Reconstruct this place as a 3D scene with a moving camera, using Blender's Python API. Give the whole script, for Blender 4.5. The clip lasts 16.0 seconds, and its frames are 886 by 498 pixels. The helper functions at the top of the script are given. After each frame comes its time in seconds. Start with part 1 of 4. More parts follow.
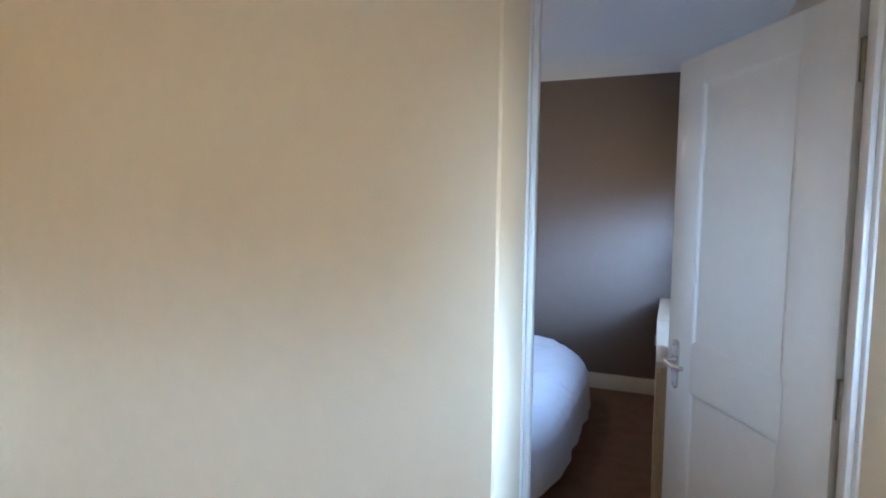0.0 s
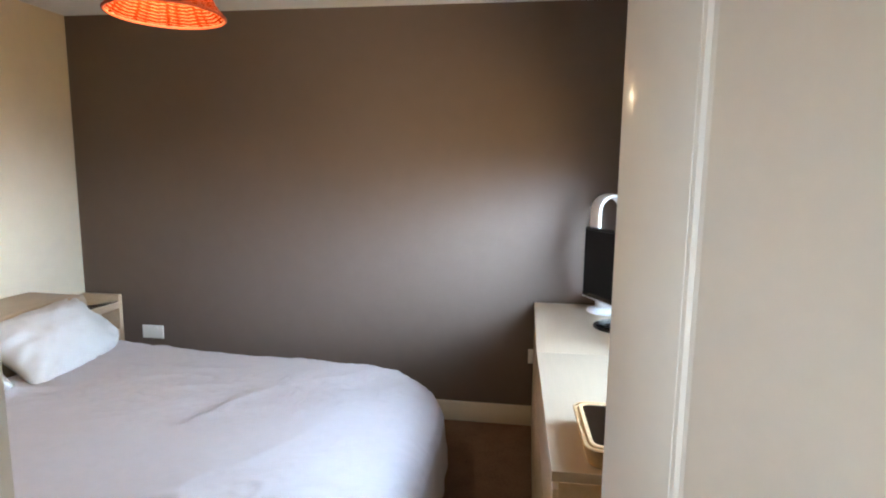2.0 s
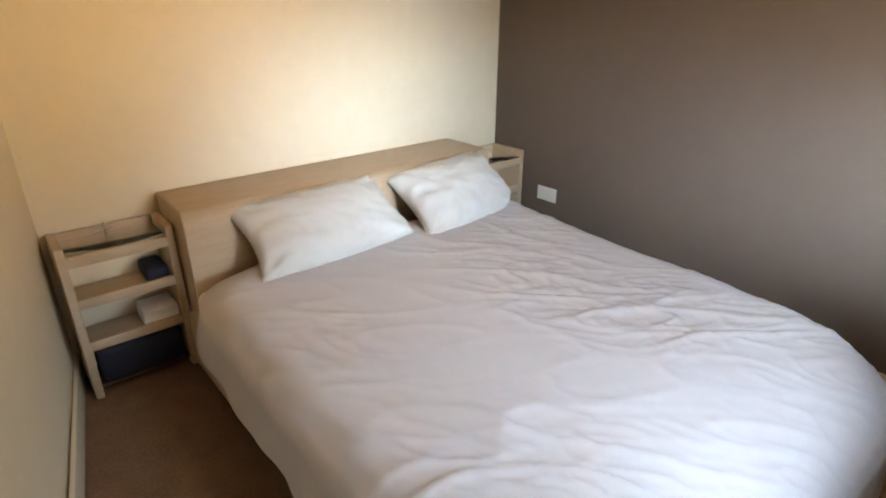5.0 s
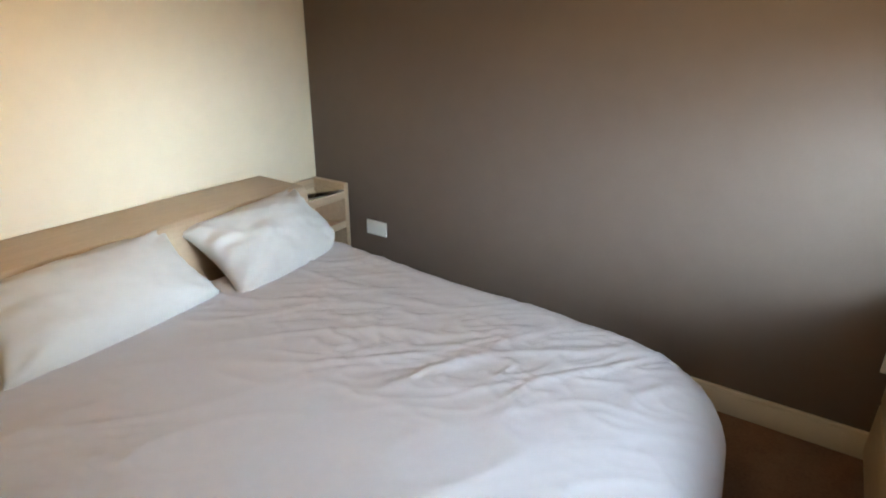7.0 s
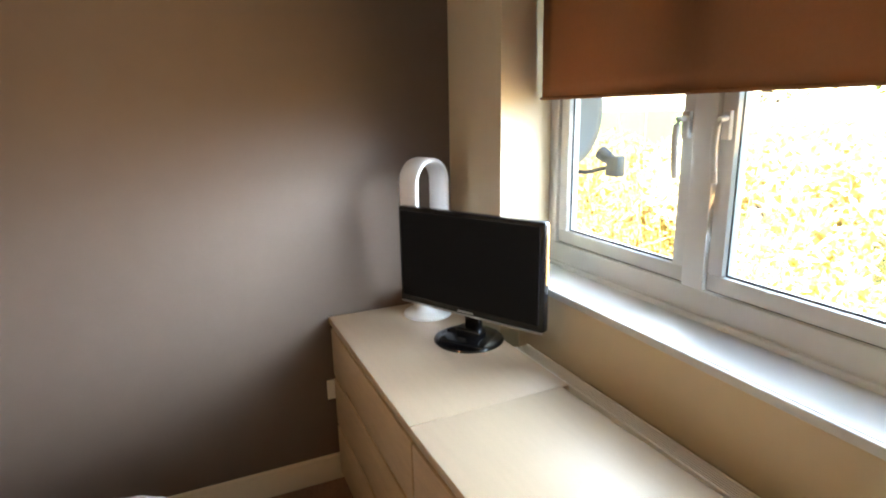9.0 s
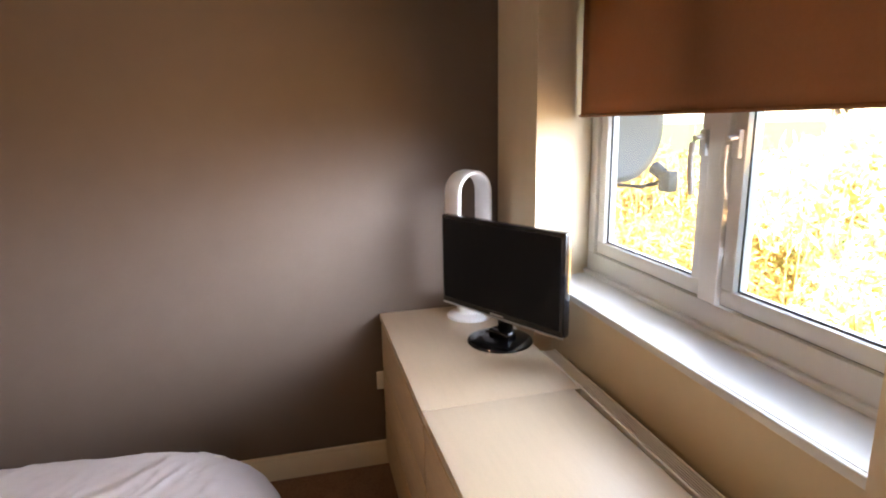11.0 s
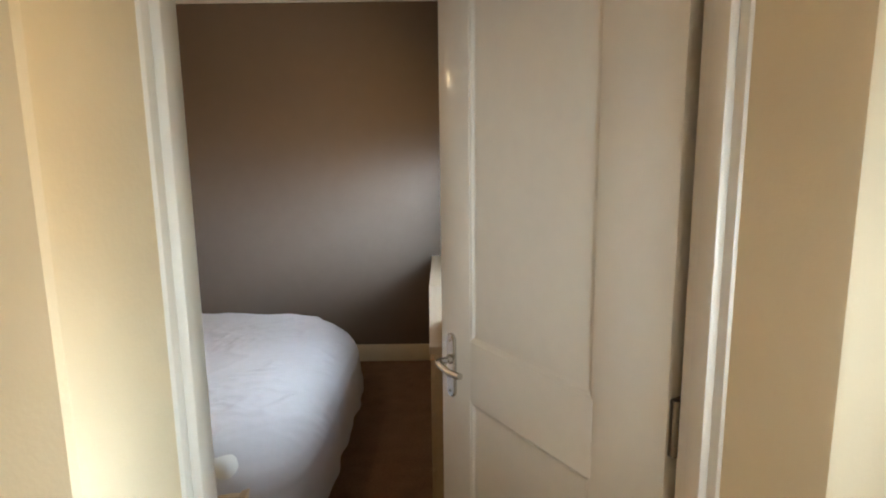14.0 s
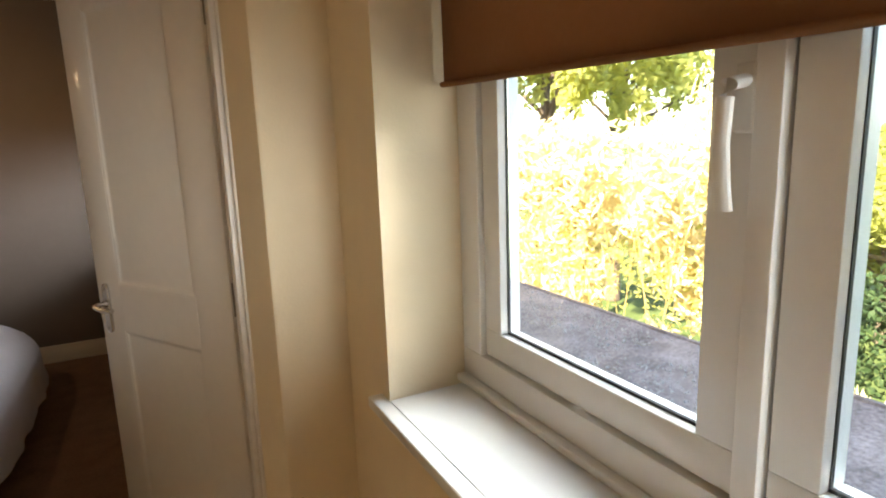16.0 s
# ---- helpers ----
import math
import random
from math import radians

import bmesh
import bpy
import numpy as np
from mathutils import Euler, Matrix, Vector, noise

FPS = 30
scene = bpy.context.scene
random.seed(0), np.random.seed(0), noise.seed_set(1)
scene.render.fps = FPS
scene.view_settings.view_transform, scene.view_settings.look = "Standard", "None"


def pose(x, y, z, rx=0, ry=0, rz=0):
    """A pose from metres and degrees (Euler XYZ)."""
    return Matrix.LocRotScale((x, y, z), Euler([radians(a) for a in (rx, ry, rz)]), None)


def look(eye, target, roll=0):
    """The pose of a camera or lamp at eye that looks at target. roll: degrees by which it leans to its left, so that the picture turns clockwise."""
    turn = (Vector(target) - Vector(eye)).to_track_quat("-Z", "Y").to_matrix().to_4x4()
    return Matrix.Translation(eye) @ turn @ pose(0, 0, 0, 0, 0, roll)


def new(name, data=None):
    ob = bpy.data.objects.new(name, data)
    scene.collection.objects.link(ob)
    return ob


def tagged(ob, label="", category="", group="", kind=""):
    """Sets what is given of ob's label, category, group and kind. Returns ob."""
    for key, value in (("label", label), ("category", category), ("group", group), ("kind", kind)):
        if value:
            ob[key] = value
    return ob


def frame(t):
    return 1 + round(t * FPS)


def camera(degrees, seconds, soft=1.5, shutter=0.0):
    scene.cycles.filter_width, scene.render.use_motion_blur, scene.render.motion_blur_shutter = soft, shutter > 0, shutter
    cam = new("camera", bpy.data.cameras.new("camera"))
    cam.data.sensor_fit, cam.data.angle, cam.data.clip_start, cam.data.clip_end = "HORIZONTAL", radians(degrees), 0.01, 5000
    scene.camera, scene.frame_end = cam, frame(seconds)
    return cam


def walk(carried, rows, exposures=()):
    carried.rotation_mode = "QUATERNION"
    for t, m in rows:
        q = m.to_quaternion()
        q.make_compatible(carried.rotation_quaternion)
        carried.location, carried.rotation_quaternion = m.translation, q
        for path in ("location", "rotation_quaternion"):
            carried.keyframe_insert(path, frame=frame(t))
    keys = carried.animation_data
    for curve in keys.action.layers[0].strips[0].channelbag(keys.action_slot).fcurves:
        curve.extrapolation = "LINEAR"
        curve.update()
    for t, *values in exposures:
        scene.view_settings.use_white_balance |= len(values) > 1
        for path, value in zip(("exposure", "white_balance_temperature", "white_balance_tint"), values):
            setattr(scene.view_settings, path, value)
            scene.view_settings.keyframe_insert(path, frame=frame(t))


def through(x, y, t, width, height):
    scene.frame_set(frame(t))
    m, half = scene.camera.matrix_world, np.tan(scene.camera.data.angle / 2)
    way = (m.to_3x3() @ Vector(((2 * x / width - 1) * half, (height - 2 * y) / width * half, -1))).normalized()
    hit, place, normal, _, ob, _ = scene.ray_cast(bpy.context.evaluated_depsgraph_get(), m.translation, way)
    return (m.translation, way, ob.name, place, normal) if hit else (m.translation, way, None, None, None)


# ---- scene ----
cam = camera(76.3, 16.0, 2.0)

PATH = [
    (0, (0.074, -4.672, 1.487), (-0.68, -2.827, 1.327), 0.7),
    (0.5, (0.068, -4.301, 1.493), (-0.291, -2.343, 1.3), 0.2),
    (1, (0.095, -3.905, 1.485), (-0.073, -1.925, 1.259), -0.3),
    (1.5, (0.063, -3.568, 1.481), (-0.113, -1.591, 1.237), 0.0),
    (2, (-0.061, -3.354, 1.548), (-0.351, -1.394, 1.274), 0.7),
    (2.5, (-0.112, -3.110, 1.612), (-0.719, -1.231, 1.294), 0.5),
    (3, (-0.137, -3.014, 1.612), (-1.057, -1.274, 1.26), 1.0),
    (3.5, (-0.143, -2.975, 1.636), (-1.272, -1.389, 1.179), 1.3),
    (4, (-0.147, -2.879, 1.650), (-1.428, -1.472, 1.032), 0.8),
    (4.2, (-0.191, -2.832, 1.644), (-1.514, -1.491, 0.972), 0.4),
    (6.3, (-0.309, -2.612, 1.533), (-1.736, -1.499, 0.683), 0.1),
    (6.5, (-0.315, -2.538, 1.577), (-1.674, -1.331, 0.742), 0.4),
    (7, (-0.395, -2.449, 1.613), (-1.428, -0.907, 0.868), 0.6),
    (7.5, (-0.52, -2.403, 1.576), (-1.045, -0.57, 0.974), 0.9),
    (8, (-0.511, -2.346, 1.607), (-0.528, -0.422, 1.062), -0.2),
    (8.5, (-0.502, -2.302, 1.58), (-0.044, -0.416, 1.094), -0.2),
    (9, (-0.467, -2.268, 1.616), (0.323, -0.494, 1.138), -1.2),
    (9.2, (-0.447, -2.266, 1.622), (0.432, -0.533, 1.149), -1.6),
    (11.3, (-0.266, -2.649, 1.633), (-0.053, -0.702, 1.227), -0.7),
    (11.5, (-0.237, -2.792, 1.606), (-0.237, -0.829, 1.223), 0.1),
    (12, (-0.125, -3.063, 1.567), (-0.479, -1.129, 1.203), 0.7),
    (12.5, (-0.07, -3.295, 1.535), (-0.54, -1.384, 1.176), 0.7),
    (13, (0.011, -3.489, 1.490), (-0.379, -1.557, 1.148), 0.0),
    (13.5, (0.076, -3.72, 1.482), (-0.076, -1.753, 1.152), -0.7),
    (14, (0.079, -3.964, 1.481), (0.079, -1.991, 1.154), -0.7),
    (14.5, (0.071, -4.192, 1.456), (0.208, -2.225, 1.125), -0.9),
    (15, (0.111, -4.484, 1.441), (0.409, -2.537, 1.096), -1.4),
    (15.5, (0.202, -4.679, 1.452), (0.723, -2.781, 1.098), -1.6),
    (16, (0.281, -4.757, 1.442), (1.174, -3.004, 1.083), -2.0),
]
LENS_LIGHT = [(0.0, 3.84, 4400, 2), (1.0, 3.75, 5600, 5), (1.5, 4.15, 5700, 6), (2.0, 4.3, 5800, 3), (3.5, 4.3, 6500, 2), (6.5, 4.2, 6000, 0), (7.0, 4.1, 6150, -1), (8.0, 4.35, 7100, -1), (9.0, 4.1, 6700, 5), (11.5, 4.0, 7200, 17), (12.0, 4.22, 6700, 12), (12.5, 4.3, 6500, 2), (13.5, 4.05, 6600, 0), (14.0, 3.75, 6500, 1), (14.5, 3.77, 6000, 6), (15.0, 3.55, 5650, 2), (15.5, 3.35, 5900, 3), (16.0, 3.1, 7400, 9)]
walk(cam, [(t, look(eye, target, roll)) for t, eye, target, roll in PATH], exposures=LENS_LIGHT)

# ---------------------------------------------------------------- light
world = bpy.data.worlds.new("sky")
scene.world = world
world.use_nodes = True
wn = world.node_tree.nodes
sky = wn.new("ShaderNodeTexSky")
sky.sky_type = 'NISHITA'
sky.sun_disc = False
sky.sun_elevation = radians(44)
sky.sun_rotation = radians(248)
wn["Background"].inputs["Strength"].default_value = 0.12
world.node_tree.links.new(sky.outputs["Color"], wn["Background"].inputs["Color"])

sun = new("sun", bpy.data.lights.new("sun", 'SUN'))
sun.data.energy = 5.0
sun.data.angle = radians(0.55)
sun.data.color = (1.0, 0.93, 0.80)
sun.matrix_world = look((-20, -8, 20), (0, 0, 0))

# skylight that slants down through the two window openings, below the blinds
# and the sunlit garden's warm light that slants up through them
COOL, CLEAR, GOLD = (0.68, 0.81, 1.0), (0.82, 0.91, 1.0), (1.0, 0.62, 0.26)
SKYLIGHT = (("window_light_bedroom", 0.775, -1.15, 1.325, 1.34, 0.60, COOL, ((0.05, 0.36, 0.10, 27), (0.6, 0.48, 0.22, 36), (1.1, 0.20, 0.26, 40), (2.2, 0.18, 0.30, 40), (-0.1, 0.38, 0.50, 46), (-0.6, 0.26, 0.55, 50), (0.0, 0.12, 1.1, 52))),
            ("window_light_bedroom", 0.775, -0.92, 1.345, 0.50, 0.54, COOL, ((1.1, 0.28, 0.26, 44),)),
            ("garden_light_bedroom", 0.772, -1.25, 1.325, 1.10, 0.60, GOLD, ((-0.2, 0.36, -0.20, 54), (0.9, 0.25, -0.28, 56))),
            ("window_light_landing", 0.775, -4.42, 1.235, 1.48, 0.56, CLEAR, ((-0.6, 2.6, 0.35, 56), (0.2, 0.80, 0.25, 32), (0.6, 0.06, 0.32, 36), (4.2, 0.26, -0.05, 46), (0.0, 1.0, 1.1, 60))),
            ("garden_light_landing", 0.772, -4.42, 1.235, 1.48, 0.56, GOLD, ((0.15, 0.30, -0.24, 44), (-0.6, 0.75, -0.25, 60))))
for nm, cx, cy, cz, w, h, tone, aims in SKYLIGHT:
    for side, power, slope, spread in aims:
        lamp = new(nm, bpy.data.lights.new(nm, 'AREA'))
        lamp.data.shape = 'RECTANGLE'
        lamp.data.size, lamp.data.size_y = w, h
        lamp.data.energy = power
        lamp.data.color = tone
        lamp.data.spread = radians(spread)
        lamp.matrix_world = look((cx, cy, cz), (cx - 1, cy + side, cz - slope * math.hypot(1, side)))

# ---------------------------------------------------------------- materials
def mat(name, color, rough=0.6, var=0.12, scale=6.0, bump=0.0, bscale=60.0, metal=0.0, spec=0.5, stretch=(1, 1, 1), rand=0.0, coat=0.0):
    m = bpy.data.materials.new(name)
    m.use_nodes = True
    nt = m.node_tree
    b = nt.nodes["Principled BSDF"]
    b.inputs["Roughness"].default_value = rough
    b.inputs["Metallic"].default_value = metal
    b.inputs["Specular IOR Level"].default_value = spec
    b.inputs["Coat Weight"].default_value = coat
    b.inputs["Coat Roughness"].default_value = 0.15
    tc = nt.nodes.new("ShaderNodeTexCoord")
    mp = nt.nodes.new("ShaderNodeMapping")
    mp.inputs["Scale"].default_value = stretch
    nt.links.new(tc.outputs["Object"], mp.inputs["Vector"])
    n1 = nt.nodes.new("ShaderNodeTexNoise")
    n1.inputs["Scale"].default_value = scale
    n1.inputs["Detail"].default_value = 6
    nt.links.new(mp.outputs["Vector"], n1.inputs["Vector"])
    n2 = nt.nodes.new("ShaderNodeTexNoise")
    n2.inputs["Scale"].default_value = scale * 9
    n2.inputs["Detail"].default_value = 4
    nt.links.new(mp.outputs["Vector"], n2.inputs["Vector"])
    add = nt.nodes.new("ShaderNodeMath")
    add.operation = 'ADD'
    nt.links.new(n1.outputs["Fac"], add.inputs[0])
    nt.links.new(n2.outputs["Fac"], add.inputs[1])
    last = add.outputs[0]
    if rand:
        oi = nt.nodes.new("ShaderNodeObjectInfo")
        mad = nt.nodes.new("ShaderNodeMath")
        mad.operation = 'MULTIPLY_ADD'
        mad.inputs[1].default_value = rand
        nt.links.new(oi.outputs["Random"], mad.inputs[0])
        nt.links.new(last, mad.inputs[2])
        last = mad.outputs[0]
    ramp = nt.nodes.new("ShaderNodeValToRGB")
    lo = [c * (1 - var) for c in color]
    hi = [min(1, c * (1 + var)) for c in color]
    ramp.color_ramp.elements[0].position = 0.3
    ramp.color_ramp.elements[0].color = (*lo, 1)
    ramp.color_ramp.elements[1].position = 0.72
    ramp.color_ramp.elements[1].color = (*hi, 1)
    half = nt.nodes.new("ShaderNodeMath")
    half.operation = 'MULTIPLY'
    half.inputs[1].default_value = 0.5
    nt.links.new(last, half.inputs[0])
    nt.links.new(half.outputs[0], ramp.inputs["Fac"])
    nt.links.new(ramp.outputs["Color"], b.inputs["Base Color"])
    if bump:
        n3 = nt.nodes.new("ShaderNodeTexNoise")
        n3.inputs["Scale"].default_value = bscale
        n3.inputs["Detail"].default_value = 5
        nt.links.new(mp.outputs["Vector"], n3.inputs["Vector"])
        bp = nt.nodes.new("ShaderNodeBump")
        bp.inputs["Strength"].default_value = bump
        bp.inputs["Distance"].default_value = 0.01
        nt.links.new(n3.outputs["Fac"], bp.inputs["Height"])
        nt.links.new(bp.outputs["Normal"], b.inputs["Normal"])
    return m


M_CREAM = mat("cream_emulsion", (0.72, 0.60, 0.42), 0.62, 0.035, 1.3, 0.06, 140)
M_BROWN = mat("brown_silk_emulsion", (0.142, 0.106, 0.083), 0.58, 0.05, 1.1, 0.05, 160, spec=0.22)
M_CEIL = mat("white_ceiling_paint", (0.78, 0.77, 0.75), 0.8, 0.02, 2, 0.05, 120)
M_CARPET = mat("brown_carpet", (0.285, 0.172, 0.108), 0.95, 0.28, 9, 0.9, 420, spec=0.1)
M_GLOSSW = mat("white_gloss_paint", (0.76, 0.71, 0.65), 0.42, 0.03, 3, 0.03, 30, coat=0.3)
M_SKIRT = mat("cream_gloss_paint", (0.74, 0.65, 0.50), 0.35, 0.03, 3, 0.03, 30)
M_PVC = mat("white_pvc", (0.68, 0.68, 0.67), 0.3, 0.02, 5)
M_GASKET = mat("black_rubber_gasket", (0.02, 0.02, 0.022), 0.6, 0.1, 20)
M_OAK = mat("oak_veneer", (0.52, 0.375, 0.225), 0.42, 0.14, 5, 0.06, 40, stretch=(8, 1, 8))
M_OAKTOP = mat("pale_oak_veneer_top", (0.57, 0.45, 0.315), 0.38, 0.05, 5, 0.03, 40, stretch=(10, 1, 10))
M_OAKY = mat("oak_veneer_headboard", (0.48, 0.350, 0.225), 0.45, 0.13, 5, 0.06, 40, stretch=(8, 1, 8))
# dark brown of legs and plinths; also the shade painted into the drawer gaps
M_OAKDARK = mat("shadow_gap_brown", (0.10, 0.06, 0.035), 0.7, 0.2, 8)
M_LINEN = mat("white_cotton", (0.585, 0.55, 0.56), 0.85, 0.03, 3, 0.12, 260, spec=0.2)
M_PILLOW = mat("ivory_cotton", (0.60, 0.565, 0.52), 0.85, 0.03, 3, 0.15, 240, spec=0.2)
M_MATTRESS = mat("mattress_ticking", (0.70, 0.67, 0.62), 0.9, 0.05, 6)
M_BLACK = mat("black_gloss_plastic", (0.006, 0.006, 0.007), 0.12, 0.1, 8, spec=0.4)
M_SCREEN = mat("dark_screen", (0.004, 0.004, 0.005), 0.45, 0.05, 5, spec=0.18)
M_FANW = mat("white_fan_plastic", (0.82, 0.82, 0.82), 0.3, 0.02, 5)
M_SILVER = mat("silver_plastic", (0.55, 0.55, 0.56), 0.3, 0.05, 10, metal=0.6)
M_CHROME = mat("brushed_nickel", (0.60, 0.57, 0.53), 0.24, 0.06, 30, metal=1.0)
M_BRASSDARK = mat("aged_hinge_steel", (0.28, 0.24, 0.19), 0.4, 0.15, 20, metal=0.9)
M_SOCKET = mat("white_socket_plastic", (0.80, 0.78, 0.75), 0.35, 0.02, 10)
M_BAMBOO = mat("blond_wood", (0.72, 0.50, 0.26), 0.4, 0.12, 6, 0.05, 50, stretch=(1, 6, 6))
M_MIRROR = mat("mirror_silvering", (0.86, 0.87, 0.87), 0.02, 0.01, 2, metal=1.0)
M_WICKER = mat("orange_wicker", (0.32, 0.046, 0.007), 0.6, 0.3, 12, 0.4, 120)
M_CORD = mat("white_flex", (0.75, 0.73, 0.70), 0.5, 0.03, 10)
M_DARKBLUE = mat("navy_fabric", (0.010, 0.012, 0.028), 0.8, 0.4, 10, 0.3, 80)
M_CARD = mat("white_card", (0.82, 0.80, 0.80), 0.6, 0.03, 10)
M_ROOF = mat("weathered_roofing_felt", (0.30, 0.245, 0.225), 0.95, 0.6, 4.5, 0.9, 60, spec=0.08)
M_CHIP = mat("pale_stone_chip", (0.42, 0.39, 0.36), 0.9, 0.35, 30, spec=0.2)
M_GRASS = mat("lawn", (0.06, 0.08, 0.025), 0.9, 0.4, 1.5, 0.5, 30, spec=0.1)
M_LEAFD = mat("dark_green_leaves", (0.022, 0.042, 0.014), 0.7, 0.45, 3, spec=0.2)
M_BARK = mat("grey_brown_bark", (0.12, 0.085, 0.06), 0.9, 0.3, 8, 0.8, 40)
M_DISH = mat("grey_dish_paint", (0.16, 0.145, 0.13), 0.5, 0.06, 8)
M_DKPLASTIC = mat("dark_grey_plastic", (0.05, 0.05, 0.055), 0.5, 0.1, 8)
M_RENDERED = mat("pale_masonry_paint", (0.62, 0.58, 0.50), 0.85, 0.1, 4, 0.3, 60)
M_RAD = mat("white_radiator_enamel", (0.74, 0.70, 0.63), 0.35, 0.02, 5)


def glass_mat():
    m = bpy.data.materials.new("clear_glass")
    m.use_nodes = True
    nt = m.node_tree
    b = nt.nodes["Principled BSDF"]
    b.inputs["Base Color"].default_value = (0.97, 0.99, 0.98, 1)
    b.inputs["Roughness"].default_value = 0.0
    b.inputs["Transmission Weight"].default_value = 1.0
    b.inputs["IOR"].default_value = 1.30
    return m


def cloth_through(name, color, amount, through=None):
    m = mat(name, color, 0.9, 0.10, 9, 0.25, 300, spec=0.0)
    nt = m.node_tree
    b = nt.nodes["Principled BSDF"]
    tr = nt.nodes.new("ShaderNodeBsdfTranslucent")
    tr.inputs["Color"].default_value = (*(through or [min(1, c * 1.5) for c in color]), 1)
    mx = nt.nodes.new("ShaderNodeMixShader")
    mx.inputs["Fac"].default_value = amount
    nt.links.new(b.outputs[0], mx.inputs[1])
    nt.links.new(tr.outputs[0], mx.inputs[2])
    nt.links.new(mx.outputs[0], nt.nodes["Material Output"].inputs["Surface"])
    return m


M_LEAF = cloth_through("yellow_green_leaves", (0.34, 0.35, 0.12), 0.55, (0.55, 0.56, 0.17))
M_GOLD = cloth_through("deep_golden_grass", (0.42, 0.31, 0.13), 0.30, (0.48, 0.34, 0.10))
M_REED = cloth_through("dry_golden_grass", (0.74, 0.66, 0.42), 0.40, (0.78, 0.66, 0.36))
M_GLASS = glass_mat()
M_BLIND = cloth_through("brown_blind_fabric", (0.30, 0.155, 0.085), 0.42)
M_WICKERT = cloth_through("woven_orange_cane", (0.10, 0.013, 0.0015), 0.4, (0.26, 0.028, 0.003))

M_BULB = bpy.data.materials.new("lit_bulb")
M_BULB.use_nodes = True
M_BULB.node_tree.nodes["Principled BSDF"].inputs["Emission Color"].default_value = (1.0, 0.62, 0.28, 1)
M_BULB.node_tree.nodes["Principled BSDF"].inputs["Emission Strength"].default_value = 0.3
M_BULB.node_tree.nodes["Principled BSDF"].inputs["Base Color"].default_value = (0.30, 0.16, 0.07, 1)


# ---------------------------------------------------------------- helpers
def box(bm, x0, x1, y0, y1, z0, z1, bevel=0.0, seg=2):
    r = bmesh.ops.create_cube(bm, size=1.0, matrix=Matrix.Translation(((x0 + x1) / 2, (y0 + y1) / 2, (z0 + z1) / 2)) @ Matrix.Diagonal((abs(x1 - x0), abs(y1 - y0), abs(z1 - z0), 1)))
    if bevel:
        es = list({e for v in r["verts"] for e in v.link_edges})
        bmesh.ops.bevel(bm, geom=es, offset=bevel, segments=seg, affect='EDGES', profile=0.5)
    return r


def cyl(bm, p0, p1, r0, r1=None, seg=20, caps=True):
    r1 = r0 if r1 is None else r1
    seg = max(seg, 16) if seg >= 10 else seg
    a, b = Vector(p0), Vector(p1)
    d = b - a
    m = Matrix.Translation((a + b) / 2) @ d.to_track_quat('Z', 'Y').to_matrix().to_4x4()
    bmesh.ops.create_cone(bm, cap_ends=caps, segments=seg, radius1=r0, radius2=r1, depth=d.length, matrix=m)


def lathe(bm, profile, centre, seg=40):
    rings = []
    for r, z in profile:
        rings.append([bm.verts.new((centre[0] + r * math.cos(2 * math.pi * i / seg), centre[1] + r * math.sin(2 * math.pi * i / seg), centre[2] + z)) for i in range(seg)])
    for a, b in zip(rings, rings[1:]):
        for i in range(seg):
            bm.faces.new((a[i], a[(i + 1) % seg], b[(i + 1) % seg], b[i]))
    return rings


def tube(bm, pts, rad, seg=10, closed=False, flat=None):
    """A tube along points; flat: (width, thickness) of an oval section."""
    seg = max(seg, 16) if seg >= 8 else seg
    pts = [Vector(p) for p in pts]
    rings = []
    n = len(pts)
    for i, p in enumerate(pts):
        d = (pts[(i + 1) % n] - pts[i - 1]) if closed else (pts[min(i + 1, n - 1)] - pts[max(i - 1, 0)])
        d.normalize()
        ref = Vector((0, 0, 1)) if abs(d.z) < 0.9 else Vector((1, 0, 0))
        u = d.cross(ref).normalized()
        v = d.cross(u).normalized()
        ru, rv = flat if flat else (rad, rad)
        rings.append([bm.verts.new(p + u * ru * math.cos(2 * math.pi * k / seg) + v * rv * math.sin(2 * math.pi * k / seg)) for k in range(seg)])
    pairs = list(zip(rings, rings[1:])) + ([(rings[-1], rings[0])] if closed else [])
    for a, b in pairs:
        for k in range(seg):
            bm.faces.new((a[k], a[(k + 1) % seg], b[(k + 1) % seg], b[k]))
    if not closed:
        bm.faces.new(rings[0][::-1])
        bm.faces.new(rings[-1])


def mesh_of(name, bm, material, smooth=None):
    bmesh.ops.recalc_face_normals(bm, faces=bm.faces)
    me = bpy.data.meshes.new(name)
    bm.to_mesh(me)
    bm.free()
    me.materials.append(material)
    if smooth is not None:
        me.shade_smooth()
        me.set_sharp_from_angle(angle=radians(smooth))
    return me


def part(name, bm, material, parent, label="", smooth=25):
    ob = new(name, mesh_of(name, bm, material, smooth))
    ob.parent = parent
    if label:
        ob["label"] = label
    return ob


def solid(name, bm, material, label="", category="", kind="", group="", smooth=25):
    return tagged(new(name, mesh_of(name, bm, material, smooth)), label, category, group, kind)


def thing(name, at=(0, 0, 0), label="", category="", group="", kind="", rz=0.0):
    ob = new(name)
    ob.empty_display_size = 0.1
    ob.matrix_basis = pose(*at, 0, 0, rz)
    return tagged(ob, label, category, group, kind)


def B():
    return bmesh.new()


def block(name, parent, material, x0, x1, y0, y1, z0, z1, bevel=0.002, label=""):
    bm = B()
    box(bm, x0, x1, y0, y1, z0, z1, bevel)
    return part(name, bm, material, parent, label)


